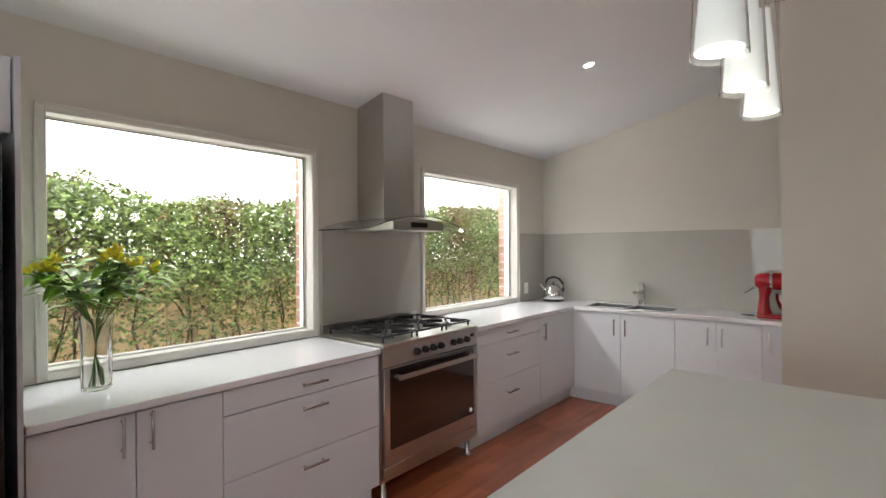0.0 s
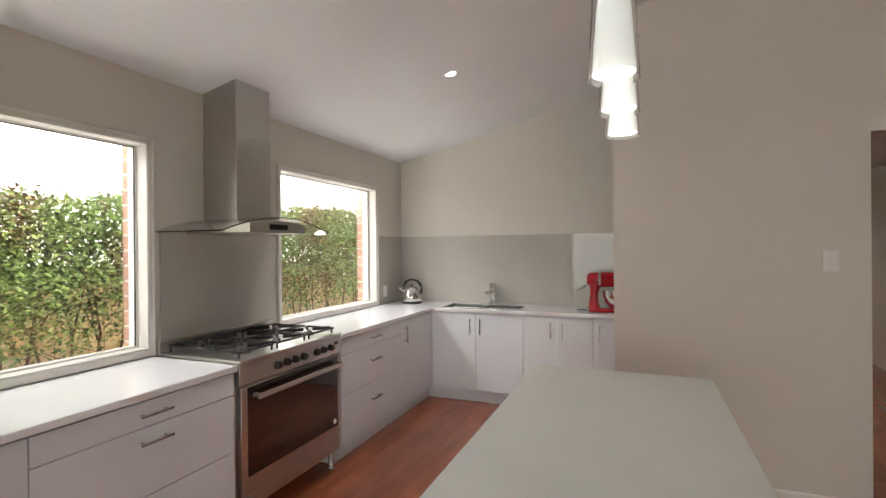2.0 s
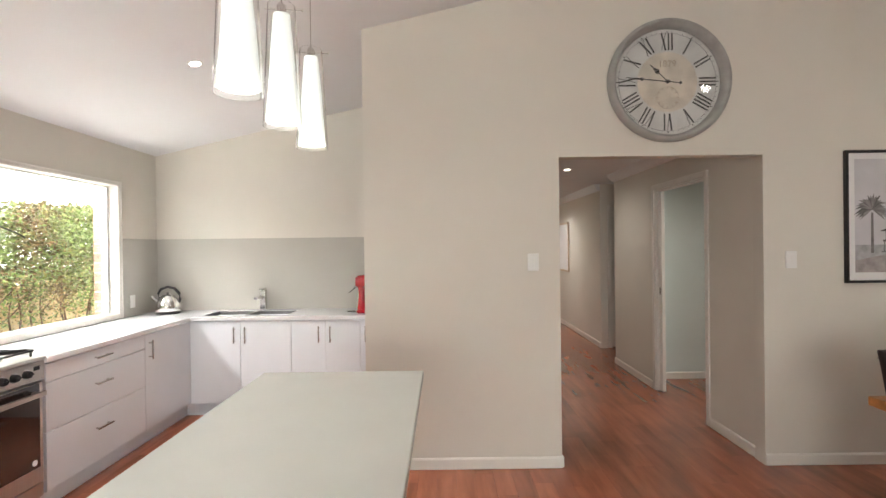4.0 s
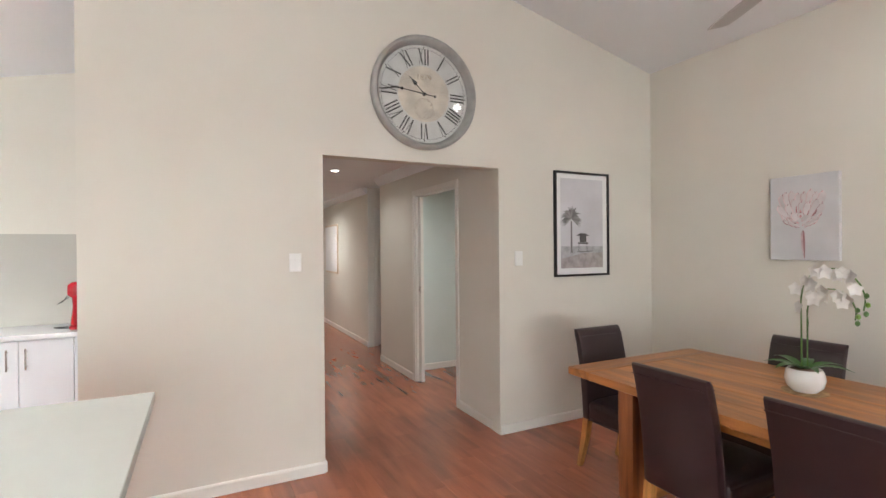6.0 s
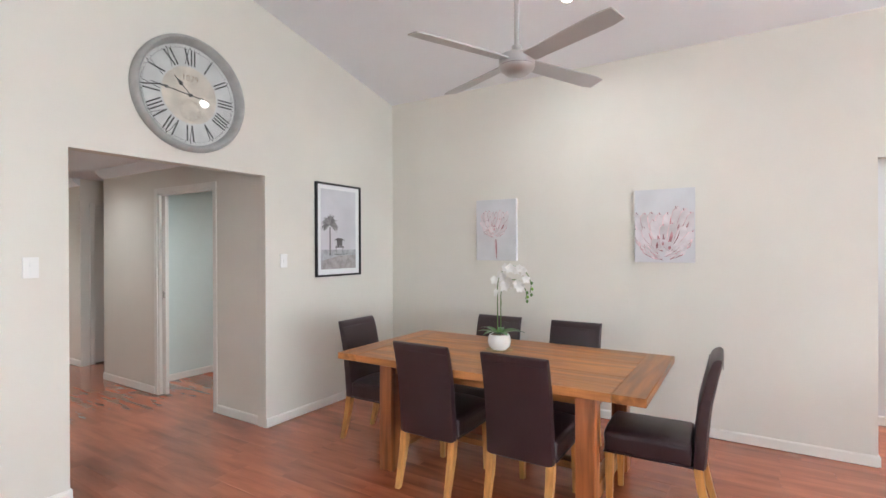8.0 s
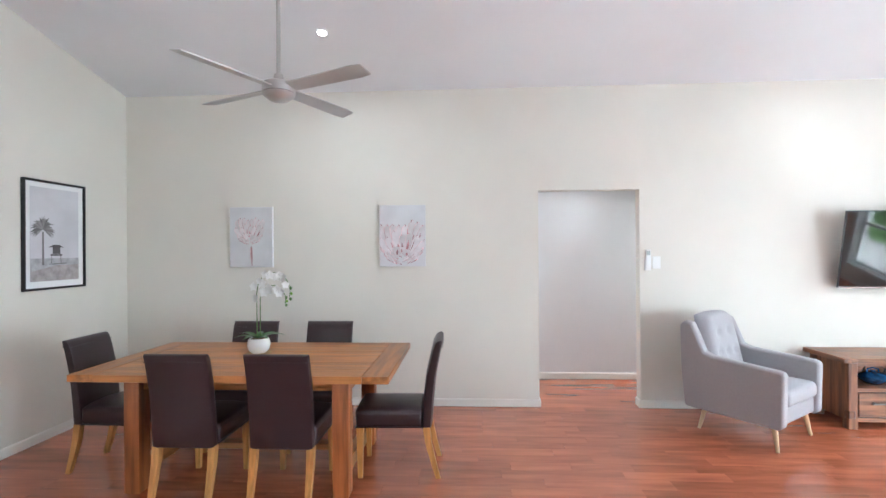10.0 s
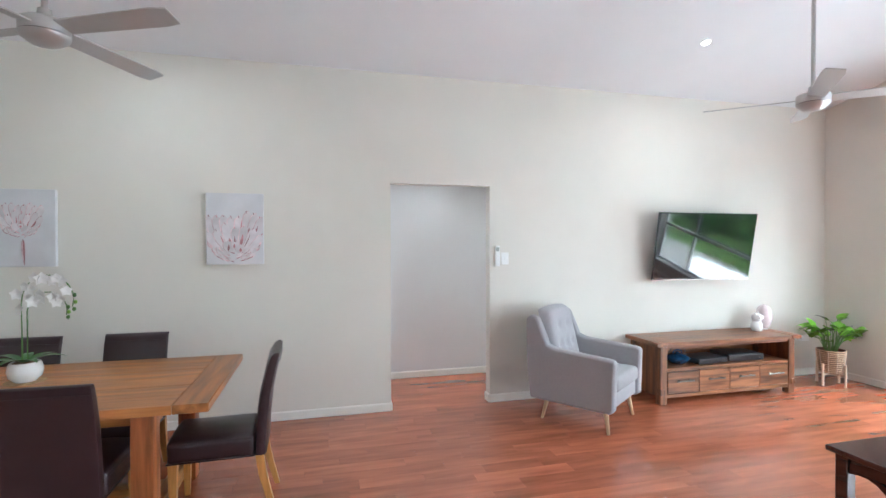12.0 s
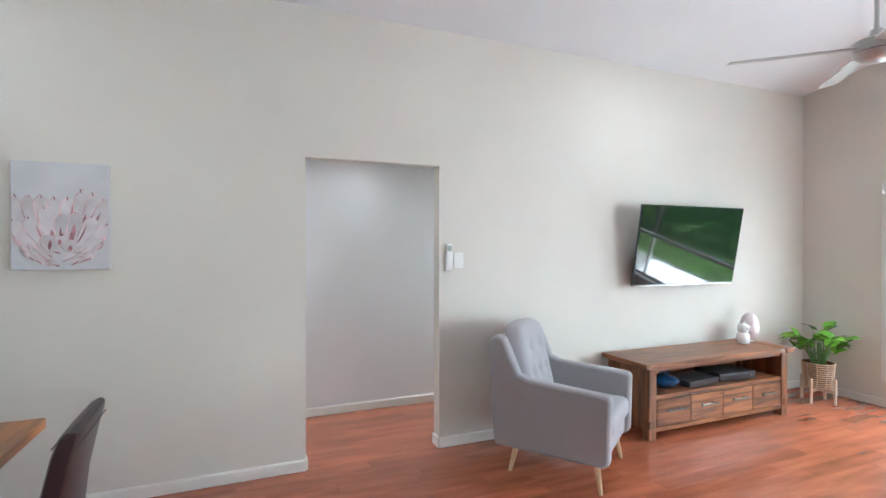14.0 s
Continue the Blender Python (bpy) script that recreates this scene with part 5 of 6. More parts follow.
part("back_panel", B(0.43, -CL + 0.075, 0.07, 0.445, CL - 0.075, 0.559), M_CAB, cb, smooth=0)
part("shelf", B(0.008, -CL + 0.076, 0.315, 0.428, CL - 0.076, 0.345, 0.002), M_CAB, cb)
part("lower_rail", B(0.004, -CL + 0.076, 0.065, 0.428, CL - 0.076, 0.10, 0.002), M_CAB, cb)
part("upper_rail", B(0.012, -CL + 0.076, 0.53, 0.04, CL - 0.076, 0.5595, 0.002), M_CAB, cb)
dw = 2 * (CL - 0.08) / 4
for k in range(4):
    y0 = -CL + 0.08 + k * dw
    d = part("drawer", B(0.002, y0 + 0.004, 0.105, 0.03, y0 + dw - 0.004, 0.308, 0.003), M_CAB, cb)
    bm = R((-0.026, y0 + dw / 2 - 0.085, 0.225), (-0.026, y0 + dw / 2 + 0.085, 0.225), 0.0065, n=10)
    for q in (-0.06, 0.06):
        rod(bm, (-0.026, y0 + dw / 2 + q, 0.225), (0.003, y0 + dw / 2 + q, 0.225), 0.008, n=10)
    for q in (-0.085, 0.085, -0.06, 0.06):
        rod(bm, (-0.026, y0 + dw / 2 + q - 0.006, 0.225), (-0.026, y0 + dw / 2 + q + 0.006, 0.225), 0.009, n=10)
    part("handle", bm, M_PEWTER, d, "pewter bar handle")
    if k < 3:
        part("divider", B(0.0, y0 + dw - 0.003, 0.10, 0.028, y0 + dw + 0.003, 0.315), M_CAB_Z, cb, smooth=0)
part("drawer_box", B(0.031, -CL + 0.08, 0.101, 0.42, CL - 0.08, 0.31), M_CAB_Z, cb, smooth=0)

# things in and on the cabinet
pt = thing("lidded_dish", pose(3.72, -3.42, 0.346), "blue glazed pottery dish with a lid", "dish")
part("bowl", L([(0.055, 0.0), (0.065, 0.006), (0.11, 0.045), (0.118, 0.06), (0.108, 0.06), (0.0, 0.055)], 28), M_BLUE, pt)
part("lid", L([(0.112, 0.061), (0.095, 0.085), (0.05, 0.103), (0.018, 0.108), (0.018, 0.118), (0.0, 0.12)], 28), M_BLUE, pt)
bm = tube(bmesh.new(), [(0, -0.05, 0.1), (0, -0.045, 0.125), (0, 0, 0.138), (0, 0.045, 0.125), (0, 0.05, 0.1)], 0.006, 8)
part("lid_handle", bm, M_BLUE, pt)
jr = thing("small_jar", pose(3.70, -3.19, 0.346), "small white ceramic jar at the end of the shelf", "jar")
part("body", L([(0.018, 0), (0.03, 0.01), (0.033, 0.04), (0.02, 0.065), (0.014, 0.07), (0.0, 0.07)], 20), M_CERAMIC, jr)


def device(m, l, d, h, label):
    v = thing("media_box", m, label, "media player", "boxes on the shelf")
    part("case", B(-d / 2, -l / 2, 0.006, d / 2, l / 2, h, 0.004, 2), M_DEVICE, v)
    part("front_strip", B(-d / 2 - 0.002, -l / 2 + 0.006, 0.012, -d / 2 + 0.0005, l / 2 - 0.006, h * 0.8), M_BLACKPL, v)
    part("button", L([(0, 0.003), (0.008, 0.003), (0.008, 0)], 12, pose(-d / 2 - 0.001, -l / 2 + 0.05, h * 0.5, 0, -90, 0)), M_SATIN, v)
    for sx in (-1, 1):
        for sy in (-1, 1):
            part("foot", R((sx * d * 0.4, sy * l * 0.4, 0), (sx * d * 0.4, sy * l * 0.4, 0.007), 0.01, n=10), M_BLACKPL, v)


device(pose(3.735, -3.74, 0.346, 0, 0, 4), 0.36, 0.25, 0.055, "flat black media recorder on the cabinet shelf")
device(pose(3.76, -4.17, 0.346, 0, 0, -4), 0.40, 0.27, 0.068, "black and silver set-top box on the cabinet shelf")
cbm = bmesh.new()
tube(cbm, [(3.98, -3.5, 0.35), (3.9, -3.52, 0.47), (3.85, -3.57, 0.485), (3.84, -3.62, 0.44), (3.9, -3.66, 0.40), (3.98, -3.7, 0.36)], 0.0035, 6)
solo("cable", cbm, M_BLACKPL, "loose black cable behind the media boxes", "cable")
owl = bmesh.new()
lathe(owl, [(0.0, 0.0), (0.045, 0.0), (0.058, 0.03), (0.055, 0.075), (0.040, 0.10), (0.046, 0.115), (0.052, 0.14), (0.046, 0.17), (0.025, 0.183), (0, 0.184)], 24, Matrix.Translation((0, 0, 0)))
for s_ in (-1, 1):
    rod(owl, (0, s_ * 0.03, 0.165), (0, s_ * 0.042, 0.20), 0.016, 0.002, 10)
    lathe(owl, [(0, 0.012), (0.012, 0.010), (0.02, 0.002), (0.02, -0.006)], 14, pose(-0.044, s_ * 0.02, 0.145, 0, -90, 0))
rod(owl, (-0.05, 0, 0.135), (-0.064, 0, 0.122), 0.007, 0.001, 8)
for s_ in (-1, 1):
    rod(owl, (-0.025, s_ * 0.022, 0.0), (-0.05, s_ * 0.024, 0.0), 0.012, 0.008, 8)
solo("owl_figurine", owl, M_CERAMIC, "white ceramic owl figurine on the cabinet", "figurine", m=pose(3.84, -4.52, 0.6005, 0, 0, 20))
eg = thing("glass_egg", pose(3.885, -4.665, 0.6005), "pale pink egg-shaped glass vase on a foot", "vase")
part("egg", L([(0.03, 0.012), (0.062, 0.05), (0.082, 0.12), (0.08, 0.175), (0.062, 0.23), (0.03, 0.262), (0, 0.27)], 28), M_PINKGLASS, eg)
part("foot", L([(0, 0.0), (0.04, 0.0), (0.042, 0.008), (0.028, 0.016), (0, 0.016)], 20), M_CERAMIC, eg)

# plant in basket
pl = thing("potted_plant", pose(3.685, -5.35, 0, 0, 0, 8), "leafy green plant in a cane basket on a timber stand", "plant")
stand = part("stand", B(-0.125, -0.012, 0.115, 0.125, 0.012, 0.138, 0.002), M_PALEWOOD, pl, "pale timber plant stand")
part("cross_bar", B(-0.012, -0.125, 0.1152, 0.012, 0.125, 0.1382, 0.002), M_PALEWOOD, stand)
for sx, sy in ((1, 0), (-1, 0), (0, 1), (0, -1)):
    part("leg", R((sx * 0.138, sy * 0.138, 0.004), (sx * 0.138, sy * 0.138, 0.24), 0.0125, n=12), M_PALEWOOD, stand)
bk = part("basket", L([(0, 0.14), (0.10, 0.14), (0.105, 0.16), (0.127, 0.385), (0.119, 0.385), (0.10, 0.19), (0, 0.18)], 36), M_CANE_DARK, pl, "woven cane basket")
for k in range(12):
    z = 0.152 + k * 0.0205
    r = 0.1045 + (z - 0.15) * 0.105
    part("weave_ring", L([(r, z - 0.0062), (r + 0.005, z - 0.0045), (r + 0.008, z), (r + 0.005, z + 0.0045), (r, z + 0.0062)], 36), M_CANE, bk)
for k in range(10):
    a_ = k * 2 * math.pi / 10
    part("cane_rib", R((0.11 * math.cos(a_), 0.11 * math.sin(a_), 0.145), (0.134 * math.cos(a_), 0.134 * math.sin(a_), 0.388), 0.004, n=6), M_PALEWOOD, bk)
part("soil", L([(0, 0.36), (0.119, 0.355)], 24), M_TWIG, pl)
rp = random.Random(21)


def heart(bm, base, way, up, ln, w):
    base, way = Vector(base), Vector(way).normalized()
    side = way.cross(Vector(up)).normalized()
    nrm = side.cross(way)
    cols = []
    for f, g in ((-0.12, 0.55), (0.05, 0.95), (0.25, 1.0), (0.5, 0.78), (0.75, 0.42), (1.0, 0.0)):
        p = base + way * ln * f - Vector((0, 0, 1)) * 0.35 * ln * max(0, f) ** 2
        mid_ = base + way * ln * max(0, f) - Vector((0, 0, 1)) * 0.35 * ln * max(0, f) ** 2
        cols.append((bm.verts.new(p - side * w / 2 * g + nrm * 0.12 * w * g), bm.verts.new(mid_), bm.verts.new(p + side * w / 2 * g + nrm * 0.12 * w * g)))
    for a, b in zip(cols, cols[1:]):
        for k in range(2):
            vs_ = list(dict.fromkeys((a[k], a[k + 1], b[k + 1], b[k])))
            bm.faces.new(vs_)


for k in range(44):
    a_ = rp.uniform(0, 2 * math.pi)
    reach = rp.uniform(0.05, 0.29)
    if k % 9 == 0:
        a_, reach = -1.75 + rp.uniform(-0.3, 0.3), rp.uniform(0.30, 0.36)
    zt = 0.47 + rp.uniform(0.0, 0.27) * (1.1 - reach / 0.38) + 0.03
    p0 = Vector((0.05 * math.cos(a_), 0.05 * math.sin(a_), 0.36))
    p2 = Vector((reach * math.cos(a_), reach * math.sin(a_), zt))
    p1 = (p0 + p2) / 2 + Vector((-0.02 * math.cos(a_), -0.02 * math.sin(a_), 0.05))
    part("stalk", tube(bmesh.new(), [p0, p1, p2], [0.004, 0.0035, 0.0025], 5), M_STEM, pl)
    bm = bmesh.new()
    sz = rp.uniform(0.11, 0.175)
    heart(bm, p2, (math.cos(a_) + rp.uniform(-0.4, 0.4), math.sin(a_) + rp.uniform(-0.4, 0.4), rp.uniform(-0.4, 1.2)), (rp.uniform(-0.5, 0.5), rp.uniform(-0.5, 0.5), 1), sz, sz * rp.uniform(0.62, 0.85))
    part("leaf", bm, M_LEAF2, pl, smooth=80)

# coffee table
ct = thing("coffee_table", pose(1.25, -3.12, 0), "dark red mahogany coffee table with crossed end braces", "coffee table")
CX, CYL = 0.345, 0.60
part("top", B(-CX, -CYL, 0.47, CX, CYL, 0.50, 0.008, 3), M_MAHOG, ct)
for sx in (-1, 1):
    for sy in (-1, 1):
        part("leg", B(sx * (CX - 0.06) - 0.03, sy * (CYL - 0.06) - 0.03, 0.004, sx * (CX - 0.06) + 0.03, sy * (CYL - 0.06) + 0.03, 0.4695, 0.004), M_MAHOG, ct)
for sy in (-1, 1):
    y_ = sy * (CYL - 0.06)
    part("end_rail", B(-CX + 0.09, y_ - 0.015, 0.40, CX - 0.09, y_ + 0.015, 0.469, 0.003), M_MAHOG, ct)
    for s_ in (-1, 1):
        bm = bmesh.new()
        w_ = CX - 0.09
        rows_ = []
        for i in range(13):
            f = i / 12
            x_ = s_ * (-w_ + 2 * w_ * f)
            z_ = 0.40 - 0.30 * f + 0.07 * math.sin(2 * math.pi * f)
            rows_.append([bm.verts.new((x_, y_ + q, z_ + h_)) for q, h_ in ((-0.013, -0.02), (0.013, -0.02), (0.013, 0.02), (-0.013, 0.02))])
        for a, b in zip(rows_, rows_[1:]):
            for j in range(4):
                bm.faces.new((a[j], a[(j + 1) % 4], b[(j + 1) % 4], b[j]))
        bm.faces.new(rows_[0]), bm.faces.new(rows_[-1])
        part("cross_brace", bm, M_MAHOG, ct)
for sx in (-1, 1):
    part("side_rail", B(sx * (CX - 0.06) - 0.012, -CYL + 0.09, 0.40, sx * (CX - 0.06) + 0.012, CYL - 0.09, 0.469, 0.003), M_MAHOG, ct)


# ---- kitchen things ----
vs0 = thing("flower_vase", pose(-2.36, 0.81, 0.9005), "ribbed clear glass vase of yellow alstroemeria", "vase of flowers")
bm = bmesh.new()
prof = [(0.050, 0.0), (0.053, 0.004), (0.053, 0.08), (0.054, 0.16), (0.055, 0.23), (0.060, 0.295), (0.0575, 0.296), (0.052, 0.23), (0.050, 0.16), (0.049, 0.08), (0.049, 0.016), (0.0, 0.016)]
lathe(bm, [(0, 0.0)] + prof, 32)
for v in bm.verts:
    a_ = math.atan2(v.co.y, v.co.x)
    if math.hypot(v.co.x, v.co.y) > 0.0525 and 0.02 < v.co.z < 0.25:
        k_ = 1 + 0.05 * math.cos(8 * a_)
        v.co.x *= k_
        v.co.y *= k_
vz = part("vase", bm, M_GLASS, vs0, "ribbed clear glass vase", smooth=60)
vz.visible_shadow = False
rp = random.Random(31)
for k in range(13):
    a_ = rp.uniform(0, 2 * math.pi)
    rr = rp.uniform(0.05, 0.23)
    if k < 6:
        a_ = (1.45, -1.5, 1.75, -1.75, 0.6, 2.6)[k]
        rr = (0.22, 0.20, 0.15, 0.14, 0.12, 0.16)[k]
    # keep clear of the window pane
    dx, dy = math.cos(a_) * rr * 0.75, math.sin(a_) * rr
    zt = 0.60 - 0.5 * rr + rp.uniform(-0.05, 0.03)
    pts = [(-dx * 0.12, -dy * 0.12, 0.02), (dx * 0.08, dy * 0.08, 0.26), (dx * 0.55, dy * 0.55, 0.26 + (zt - 0.26) * 0.65), (dx, dy, zt)]
    part("stem", tube(bmesh.new(), pts, 0.0028, 6), M_STEM, vs0)
    bm = bmesh.new()
    for i in range(11):
        f = rp.uniform(0.35, 1.0)
        p = Vector(pts[1]).lerp(Vector(pts[3]), f)
        b_ = rp.uniform(0, 2 * math.pi)
        leaf(bm, p, (math.cos(b_), math.sin(b_), rp.uniform(-0.1, 0.7)), (0, 0, 1), rp.uniform(0.09, 0.17), rp.uniform(0.034, 0.056), 0.35, 5)
    part("leaves", bm, M_FLEAF, vs0, smooth=80)
    if k < 9:
        for q in range(2):
            bm = bmesh.new()
            c_ = Vector(pts[3]) + Vector((rp.uniform(-0.025, 0.025), rp.uniform(-0.03, 0.03), rp.uniform(-0.01, 0.02)))
            d0 = Vector((rp.uniform(-0.2, 0.9), rp.uniform(-0.8, 0.8), rp.uniform(0.3, 0.9))).normalized()
            u_ = d0.cross(Vector((0, 0, 1))).normalized()
            v_ = u_.cross(d0)
            for a2 in range(6):
                an = a2 * math.pi / 3
                leaf(bm, c_, d0 * 1.0 + (u_ * math.cos(an) + v_ * math.sin(an)) * 0.65, u_ * math.cos(an + 1.57) + v_ * math.sin(an + 1.57), 0.042, 0.02, 0.05, 3)
            part("flower", bm, M_YELLOW, vs0, "yellow bloom")

kt = thing("kettle", pose(-2.40, 4.83, 0.9005, 0, 0, 200) @ Matrix.Diagonal((1.28, 1.28, 1.13, 1)), "polished steel electric kettle with a black loop handle", "kettle")
part("base", L([(0, 0), (0.083, 0.0), (0.085, 0.012), (0.075, 0.022), (0, 0.022)], 28), M_BLACKPL, kt)
part("body", L([(0.078, 0.023), (0.082, 0.035), (0.078, 0.08), (0.064, 0.125), (0.045, 0.148), (0.0, 0.152)], 32), M_CHROME, kt)
lid = part("lid", L([(0.042, 0.149), (0.03, 0.158), (0.0, 0.162)], 24), M_CHROME, kt)
part("lid_knob", L([(0.006, 0.16), (0.006, 0.168), (0.012, 0.174), (0.0, 0.18)], 14), M_BLACKPL, lid)
part("spout", tube(bmesh.new(), [(0.06, 0, 0.10), (0.09, 0, 0.128), (0.105, 0, 0.15)], [0.02, 0.015, 0.012], 12), M_CHROME, kt)
part("handle", tube(bmesh.new(), [(0.058, 0, 0.135), (0.062, 0, 0.17), (0.045, 0, 0.205), (0.0, 0, 0.223), (-0.045, 0, 0.208), (-0.075, 0, 0.165), (-0.08, 0, 0.12), (-0.074, 0, 0.085)], [0.007, 0.008, 0.01, 0.011, 0.011, 0.011, 0.01, 0.007], 10), M_BLACKPL, kt)
kc = bmesh.new()
tube(kc, [(-2.50, 4.87, 0.907), (-2.54, 4.93, 0.907), (-2.56, 5.0, 0.93), (-2.572, 5.055, 1.0)], 0.004, 6)
part("cord", kc, M_BLACKPL, kt, "black cord", m=kt.matrix_basis.inverted())

mx = thing("stand_mixer", pose(-0.46, 4.74, 0.9005, 0, 0, 6), "glossy red stand mixer with a steel bowl", "stand mixer")
part("base", B(-0.13, -0.09, 0.0, 0.19, 0.09, 0.035, 0.016, 3), M_RED, mx)
bm = bmesh.new()
rows_ = []
for z, x0, x1, w in ((0.03, -0.13, -0.02, 0.075), (0.08, -0.125, -0.04, 0.062), (0.16, -0.115, -0.045, 0.055), (0.23, -0.12, -0.02, 0.058), (0.25, -0.12, 0.0, 0.06)):
    ring = []
    for k in range(16):
        a_ = 2 * math.pi * k / 16
        ring.append(bm.verts.new(((x0 + x1) / 2 + (x1 - x0) / 2 * math.cos(a_), w * math.sin(a_), z)))
    rows_.append(ring)
for a, b in zip(rows_, rows_[1:]):
    for k in range(16):
        bm.faces.new((a[k], a[(k + 1) % 16], b[(k + 1) % 16], b[k]))
bm.faces.new(rows_[0]), bm.faces.new(rows_[-1])
part("column", bm, M_RED, mx)
hm = Matrix.Translation((-0.145, 0, 0.285)) @ Matrix.Rotation(math.radians(90), 4, "Y")
part("motor_head", L([(0, 0.0), (0.04, 0.004), (0.06, 0.03), (0.068, 0.10), (0.067, 0.2), (0.06, 0.27), (0.045, 0.315), (0.03, 0.33), (0, 0.333)], 28, hm), M_RED, mx)
part("trim_band", L([(0.0685, 0.1), (0.0695, 0.104), (0.0692, 0.118), (0.068, 0.12)], 28, hm), M_CHROME, mx)
part("hub_cap", L([(0.0, 0.34), (0.022, 0.34), (0.024, 0.326)], 18, hm), M_CHROME, mx)
part("bowl", L([(0.045, 0.04), (0.05, 0.05), (0.085, 0.09), (0.10, 0.15), (0.102, 0.19), (0.098, 0.19), (0.094, 0.15), (0.0, 0.06)], 32, Matrix.Translation((0.09, 0, 0))), M_CHROME, mx, "polished steel bowl")
part("beater_shaft", R((0.09, 0, 0.13), (0.09, 0, 0.235), 0.012, n=12), M_CHROME, mx)
part("lever", R((-0.06, -0.055, 0.24), (-0.06, -0.08, 0.24), 0.007, n=10), M_BLACKPL, mx)
mc = bmesh.new()
tube(mc, [(-0.60, 4.75, 1.13), (-0.65, 4.80, 1.10), (-0.69, 4.86, 1.075), (-0.66, 4.87, 1.09), (-0.62, 4.80, 1.135)], 0.0035, 6)
tube(mc, [(-0.59, 4.74, 0.906), (-0.66, 4.76, 0.905), (-0.70, 4.80, 0.905), (-0.62, 4.82, 0.905)], 0.004, 6)
tagged(part("cord", mc, M_BLACKPL, mx, "looped black cord", m=mx.matrix_basis.inverted()))


# ---- end wall window and doors ----
ew = thing("window_3", pose(0, EY, 0), "wide white-framed living window with a low fixed pane", "window", kind="structure")
x0, x1, z0, z1 = EW
for a, b, c, d in ((x0 - 0.06, x0, z0 - 0.03, z1 + 0.06), (x1, x1 + 0.06, z0 - 0.03, z1 + 0.06), (x0, x1, z1, z1 + 0.06), (x0, x1, z0 - 0.03, z0)):
    part("architrave", B(a, 0.0, c, b, 0.016, d, 0.003), M_ALU, ew)
xm = 1.68
zt = 0.90
for a, b, c, d in ((x0, x0 + 0.035, z0, z1), (x1 - 0.035, x1, z0, z1), (x0 + 0.035, x1 - 0.035, z1 - 0.035, z1), (x0 + 0.035, x1 - 0.035, z0, z0 + 0.035), (x0 + 0.035, x1 - 0.035, zt - 0.022, zt + 0.022),
                   (xm - 0.02, xm + 0.02, z0 + 0.035, zt - 0.03), (xm - 0.02, xm + 0.02, zt + 0.03, z1 - 0.035)):
    part("window_frame", B(a, -0.14, c, b, -0.09, d, 0.003), M_ALU, ew)
for a, b in ((x1 - 0.055, x1 - 0.036), (xm + 0.031, xm + 0.045)):
    part("sash_seal", B(a, -0.125, zt + 0.031, b, -0.10, z1 - 0.036, 0.001), M_DARKRUB, ew, "dark sash edge")
part("sash_rail", B(xm + 0.046, -0.125, zt + 0.031, x1 - 0.056, -0.10, zt + 0.043, 0.001), M_DARKRUB, ew, "dark sash edge")
part("latch", B(x1 - 0.052, -0.10, 1.17, x1 - 0.036, -0.075, 1.25, 0.003), M_BLACKPL, ew)
for a, b, c, d in ((x0 + 0.035, xm - 0.03, z0 + 0.035, zt - 0.03), (xm + 0.03, x1 - 0.035, z0 + 0.035, zt - 0.03), (x0 + 0.035, xm - 0.03, zt + 0.03, z1 - 0.035), (xm + 0.03, x1 - 0.035, zt + 0.03, z1 - 0.035)):
    part("pane", B(a, -0.116, c, b, -0.111, d), M_GLASS, ew, smooth=0).visible_shadow = False
rb = thing("roller_blind", pose(0, EY, 0), "white roller blind rolled up above the window", "blind")
part("roll", R((x0 + 0.0, 0.035, z1 - 0.005), (x1 + 0.03, 0.035, z1 - 0.005), 0.034, n=20), M_PLASTIC, rb)
part("bracket", B(x1 + 0.03, 0.0165, z1 - 0.05, x1 + 0.034, 0.075, z1 + 0.04, 0.001), M_PLASTIC, rb)
part("chain", tube(bmesh.new(), [(x1 + 0.02, 0.03, z1 - 0.03), (x1 + 0.024, 0.028, 1.2), (x1 + 0.024, 0.028, 0.72), (x1 + 0.016, 0.03, 0.70), (x1 + 0.01, 0.032, 0.74), (x1 + 0.012, 0.035, z1 - 0.04)], 0.0018, 5), M_PLASTIC, rb)
dr = thing("door_3", pose(0, EY, 0), "white-framed glazed sliding doors", "door", kind="structure")
a0, a1 = ED[0], ED[1]
am = (a0 + a1) / 2
for a, b, c, d in ((a0, a0 + 0.05, 0, 2.1), (a1 - 0.05, a1, 0, 2.1), (am - 0.04, am + 0.04, 0.05, 2.05), (a0 + 0.05, a1 - 0.05, 2.05, 2.1), (a0 + 0.05, a1 - 0.05, 0, 0.05)):
    part("door_frame", B(a, -0.16, c, b, -0.10, d, 0.003), M_ALU, dr)
for a, b in ((a0 + 0.05, am - 0.04), (am + 0.04, a1 - 0.05)):
    part("pane", B(a, -0.133, 0.05, b, -0.127, 2.05), M_GLASS, dr, smooth=0).visible_shadow = False

